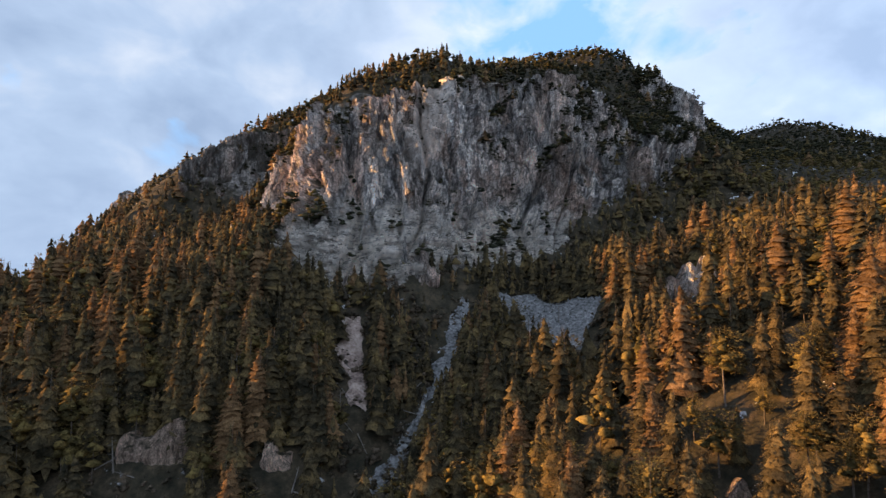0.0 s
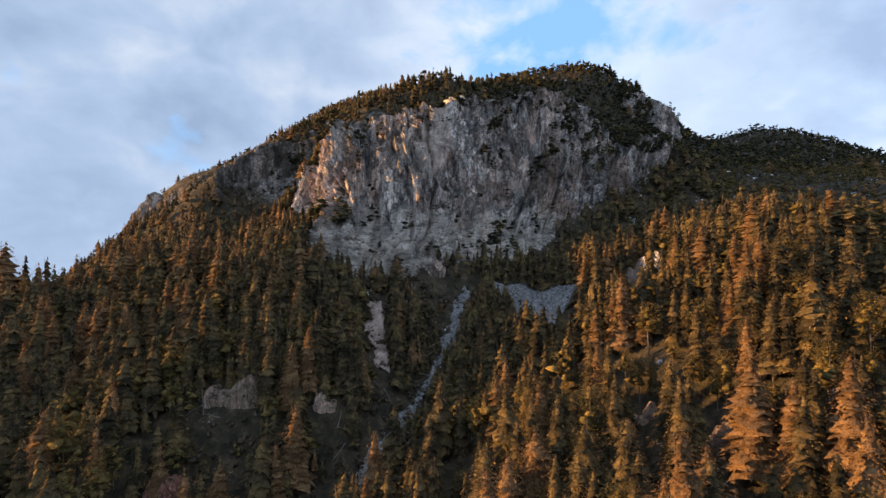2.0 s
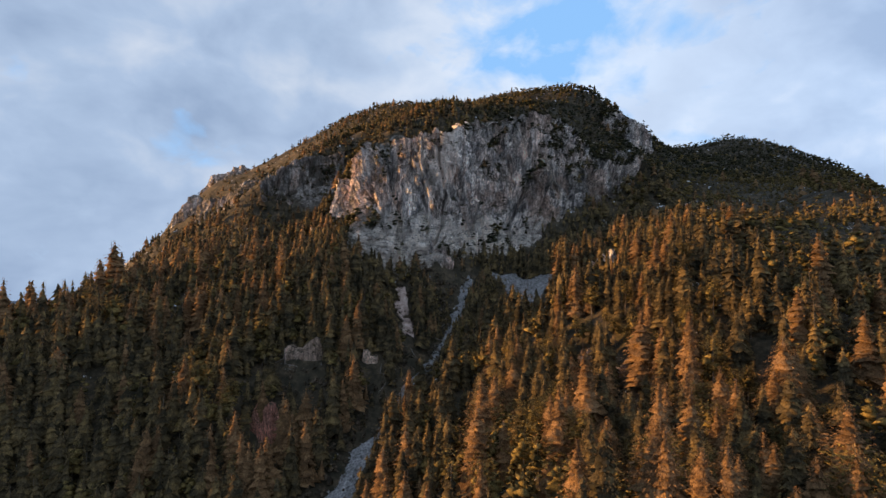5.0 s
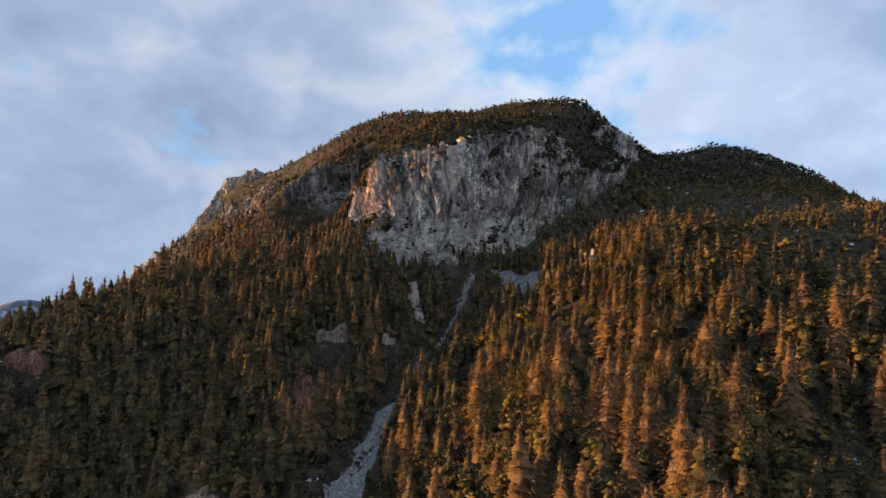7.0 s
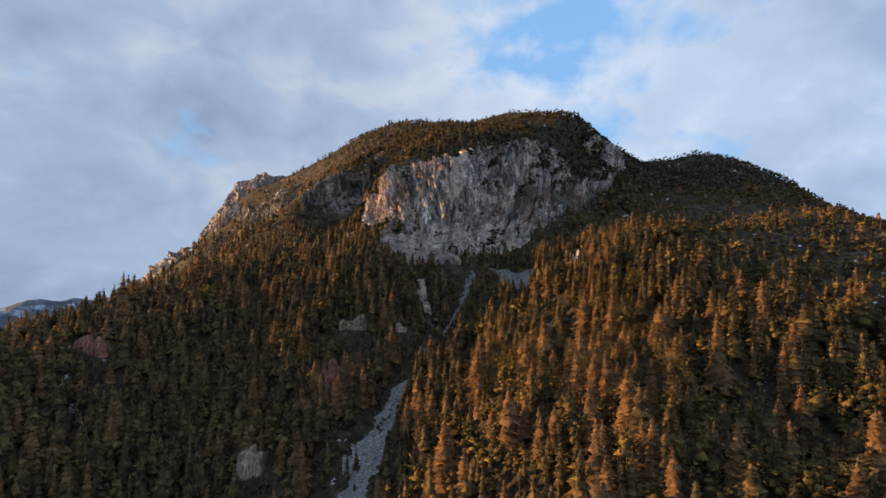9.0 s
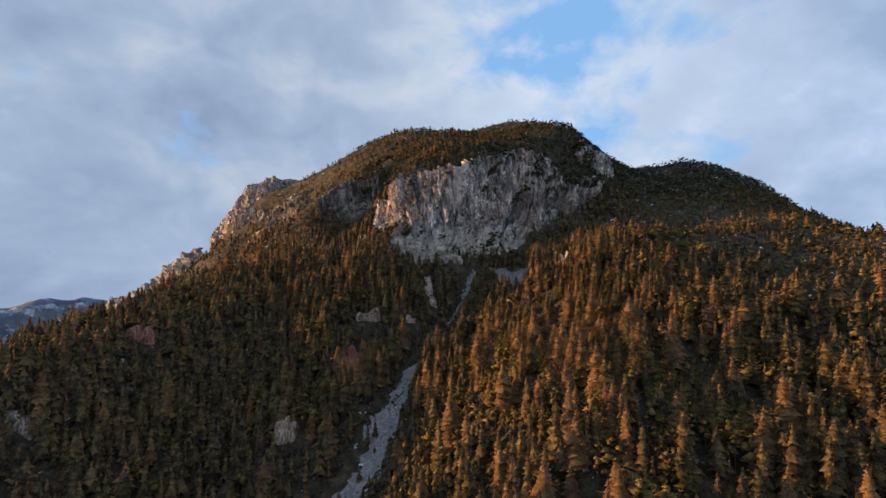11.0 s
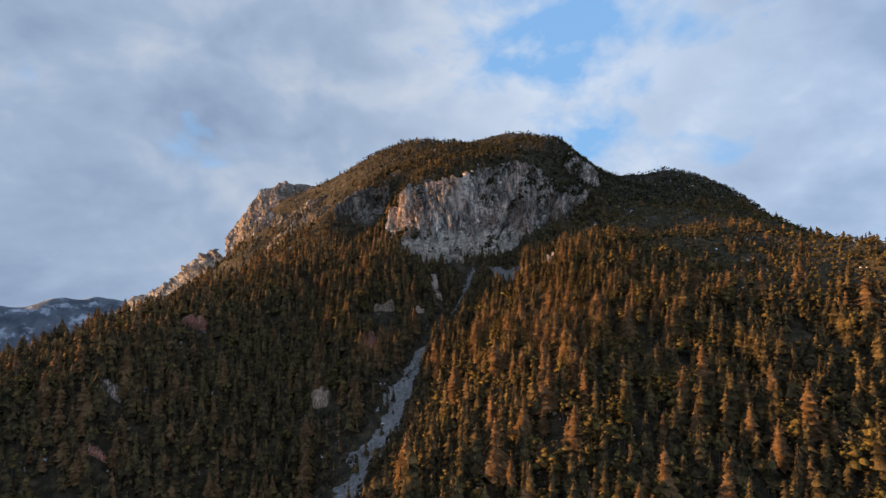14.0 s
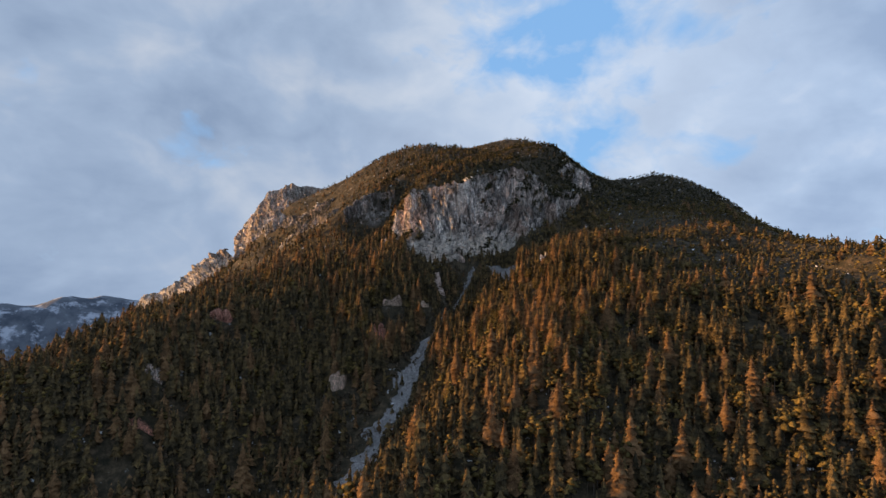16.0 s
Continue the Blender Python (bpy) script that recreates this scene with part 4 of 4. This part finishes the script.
qx, qy = scatter(-330, 240, -60, 318, 3.4)
gd, gw = line_distance(qx, qy, GULLY, GULLY_WIDE)
bare = (gd > gw / 2 + 0.5) & (gd < gw / 2 + 20)
bare |= (on_face(qx, qy) > -0.75) & (on_face(qx, qy) < -0.02)
bare |= (line_distance(qx, qy, SCAR, [9, 9, 9, 9])[0] < 26) & (line_distance(qx, qy, SCAR, [9, 9, 9, 9])[0] > 5.5)
bare |= inside(qx, qy + 32, SCREE_RIM)
bare |= (gd < gw / 2) & (gw > 13) & (value_noise(qx / 8, qy / 8, qx * 0, 67) > 0.42)
for ox, oy, wide in ROCKS:
    bare |= (np.abs(qx - ox - (qy - oy) * ox / (oy + 120)) < wide * 0.62) & (qy > oy - 45) & (qy < oy - 3)
bare &= ~inside(qx, qy, SCREE_RIM) & (value_noise(qx / 11, qy / 11, qx * 0, 66) > -0.35) & (rng.random(len(qx)) < 0.7)
qx, qy = qx[bare], qy[bare]
qz = land(qx, qy)
SCRUB = [pads(rng, 3, 3, 1.2, 0.8, 0.0) for _ in range(10)]
vs, fs, off = [], [], 0
for i in range(len(qx)):
    v, f = SCRUB[i % 10]
    vs.append((v - (0, 0, 0.40)) * rng.uniform(4.0, 11.0) * rng.uniform(0.7, 1.3, 3) + (qx[i], qy[i], qz[i]))
    fs.append(f + off)
    off += len(v)
scrub = new("scrub", mesh_from("scrub", np.concatenate(vs), np.concatenate(fs), [LEAF["scrub"]], flat=False))
tagged(scrub, "brown leafless scrub and young trees beside the gully", "shrubs", kind="stuff")


def part(name, me, parent, label=""):
    ob = new(name, me)
    ob.parent = parent
    return tagged(ob, label)


TREES = {}
for kind in NAMES[:3]:
    for variant in range(4):
        thing = new(kind + "_tree")
        me = mesh_from("crown", *crown(kind, rng, 20, 10, 0.74, 0.80, 1150, 0.30), [LEAF[kind]], flat=False)
        part("crown", me, thing)
        part("trunk", mesh_from("trunk", *trunk(7, 0.011 if kind != "pine" else 0.014, rng), [BARK], flat=False), thing)
        TREES[kind, variant] = thing
LABELS = {"spruce": "tall dark green spruce on the steep slope", "larch": "rust orange autumn larch with thin needles", "pine": "olive green pine with a rounded crown"}
used = set()
for n, i in enumerate(nearest):
    kind = NAMES[kinds[i]]
    key = (kind, n % 4)
    m = pose(tx[i], ty[i], tz[i] - 0.3, 0, 0, math.degrees(spin[i]))
    if key in used:
        ob = copy_thing(TREES[key], m)
    else:
        used.add(key)
        ob = TREES[key]
        ob.matrix_basis = m
    fat = rng.uniform(0.9, 1.3)
    ob.scale = (high[i] * fat, high[i] * fat, high[i])
    tagged(ob, LABELS[kind], "tree", "trees on the slope")
for key, ob in TREES.items():
    if key not in used:
        for o in list(ob.children) + [ob]:
            bpy.data.objects.remove(o)


# ---------------------------------------------------------------- dead wood and stones
DEADWOOD = material("grey_deadwood", lambda n, p, g: principled(n, n.ramp(n.noise(p, 1.5, 6.0, 0.7), [(0.35, (0.09, 0.078, 0.068)), (0.65, (0.25, 0.22, 0.195))]), 0.9))


def pole(length, thick, sides=6, taper=0.35):
    bm = bmesh.new()
    bmesh.ops.create_cone(bm, cap_ends=True, segments=sides, radius1=thick, radius2=thick * taper, depth=length, matrix=Matrix.Translation((0, 0, length / 2)))
    for v in bm.verts:
        v.co.x += 0.03 * length * noise.noise(Vector((0, 0, v.co.z * 0.3 + length)))
    return bm


def bm_mesh(name, bm, mat):
    me = bpy.data.meshes.new(name)
    bm.to_mesh(me)
    bm.free()
    me.materials.append(mat)
    return me


def ground_at(x, y):
    return float(land(np.array([x]), np.array([y]))[0])


def fallen_log(x, y, length, heading, dip):
    ob = new("fallen_log", bm_mesh("fallen_log", pole(length, 0.15 + 0.008 * length), DEADWOOD))
    ob.matrix_basis = pose(x, y, ground_at(x, y) + 0.7, 90 + dip, 0, heading)
    for k in range(3):
        b = part("branch_stub", bm_mesh("branch_stub", pole(0.9 + 0.4 * k, 0.09, 5), DEADWOOD), ob)
        b.matrix_basis = pose(0, 0, length * (0.35 + 0.2 * k), 60, 0, 120 * k + 40)
    return tagged(ob, "grey fallen tree trunk lying across the slope", "log", "fallen trunks")


for k in range(44):
    x, y = (rng.uniform(-66, -8), rng.uniform(158, 226)) if k < 32 else (rng.uniform(-118, -70), rng.uniform(160, 200))
    head = rng.uniform(0, 360)
    l = rng.uniform(7, 13)
    rise = ground_at(x - l * math.sin(math.radians(head)) * -1, y - l * math.cos(math.radians(head))) - ground_at(x, y)
    fallen_log(x, y, l, head, max(-50, min(50, -math.degrees(math.atan2(rise, l)))))


def dead_tree(x, y, h):
    thing = new("dead_tree")
    part("trunk", bm_mesh("trunk", pole(h, 0.30, 7, 0.2), DEADWOOD), thing)
    for k in range(7):
        b = part("branch", bm_mesh("branch", pole(0.9 + 1.6 * rng.random(), 0.07, 4, 0.3), DEADWOOD), thing)
        b.matrix_basis = pose(0, 0, h * (0.35 + 0.09 * k), 70 + 25 * rng.random(), 0, 137 * k)
    thing.matrix_basis = pose(x, y, ground_at(x, y) - 0.5, rng.uniform(-3, 3), rng.uniform(-3, 3), 0)
    return tagged(thing, "bare grey dead trunk with short broken branches", "dead tree", "dead trees")


for x, y, h in ((-19, 222, 14), (-55, 205, 12), (-62, 228, 11), (-70, 190, 13), (-35, 190, 9), (-105, 205, 14), (-98, 168, 11), (-120, 170, 12), (-48, 240, 10), (72, 150, 12),
                (110, 130, 13), (48, 230, 10), (-80, 215, 12), (-140, 150, 12)):
    dead_tree(x, y, h)


def stones(name, label, spots, low, high_size, mat):
    corner = np.array([(1, 0, 0), (-1, 0, 0), (0, 1, 0), (0, -1, 0), (0, 0, 1), (0, 0, -1)], float)
    face = np.array([(0, 2, 4), (2, 1, 4), (1, 3, 4), (3, 0, 4), (2, 0, 5), (1, 2, 5), (3, 1, 5), (0, 3, 5)])
    vs, fs = [], []
    for k, (x, y, z) in enumerate(spots):
        size = low * (high_size / low) ** (rng.random() ** 3)
        v = corner * rng.uniform(0.55, 1.1, (6, 3)) * size + rng.normal(0, 0.16 * size, (6, 3))
        vs.append(v + (x, y, z + 0.25 * size))
        fs.append(face + 6 * k)
    ob = new(name, mesh_from(name, np.concatenate(vs), np.concatenate(fs), [mat]))
    return tagged(ob, label, "stones", kind="stuff")


def top_of(ob, count):
    co = np.empty(len(ob.data.vertices) * 3, np.float32)
    ob.data.vertices.foreach_get("co", co)
    co = co.reshape(-1, 3)
    at = co[rng.integers(0, len(co), count)]
    at = at[at[:, 2] > land(at[:, 0], at[:, 1]) - 0.2]
    return at + rng.normal(0, 0.4, at.shape) * (1, 1, 0)


stones("gully_stones", "loose grey boulders in the gully", top_of(gully_scree, 1500), 0.25, 1.5, SCREE)
stones("scree_stones", "loose grey stones on the scree field", top_of(scree_field, 2600), 0.25, 1.1, SCREE)
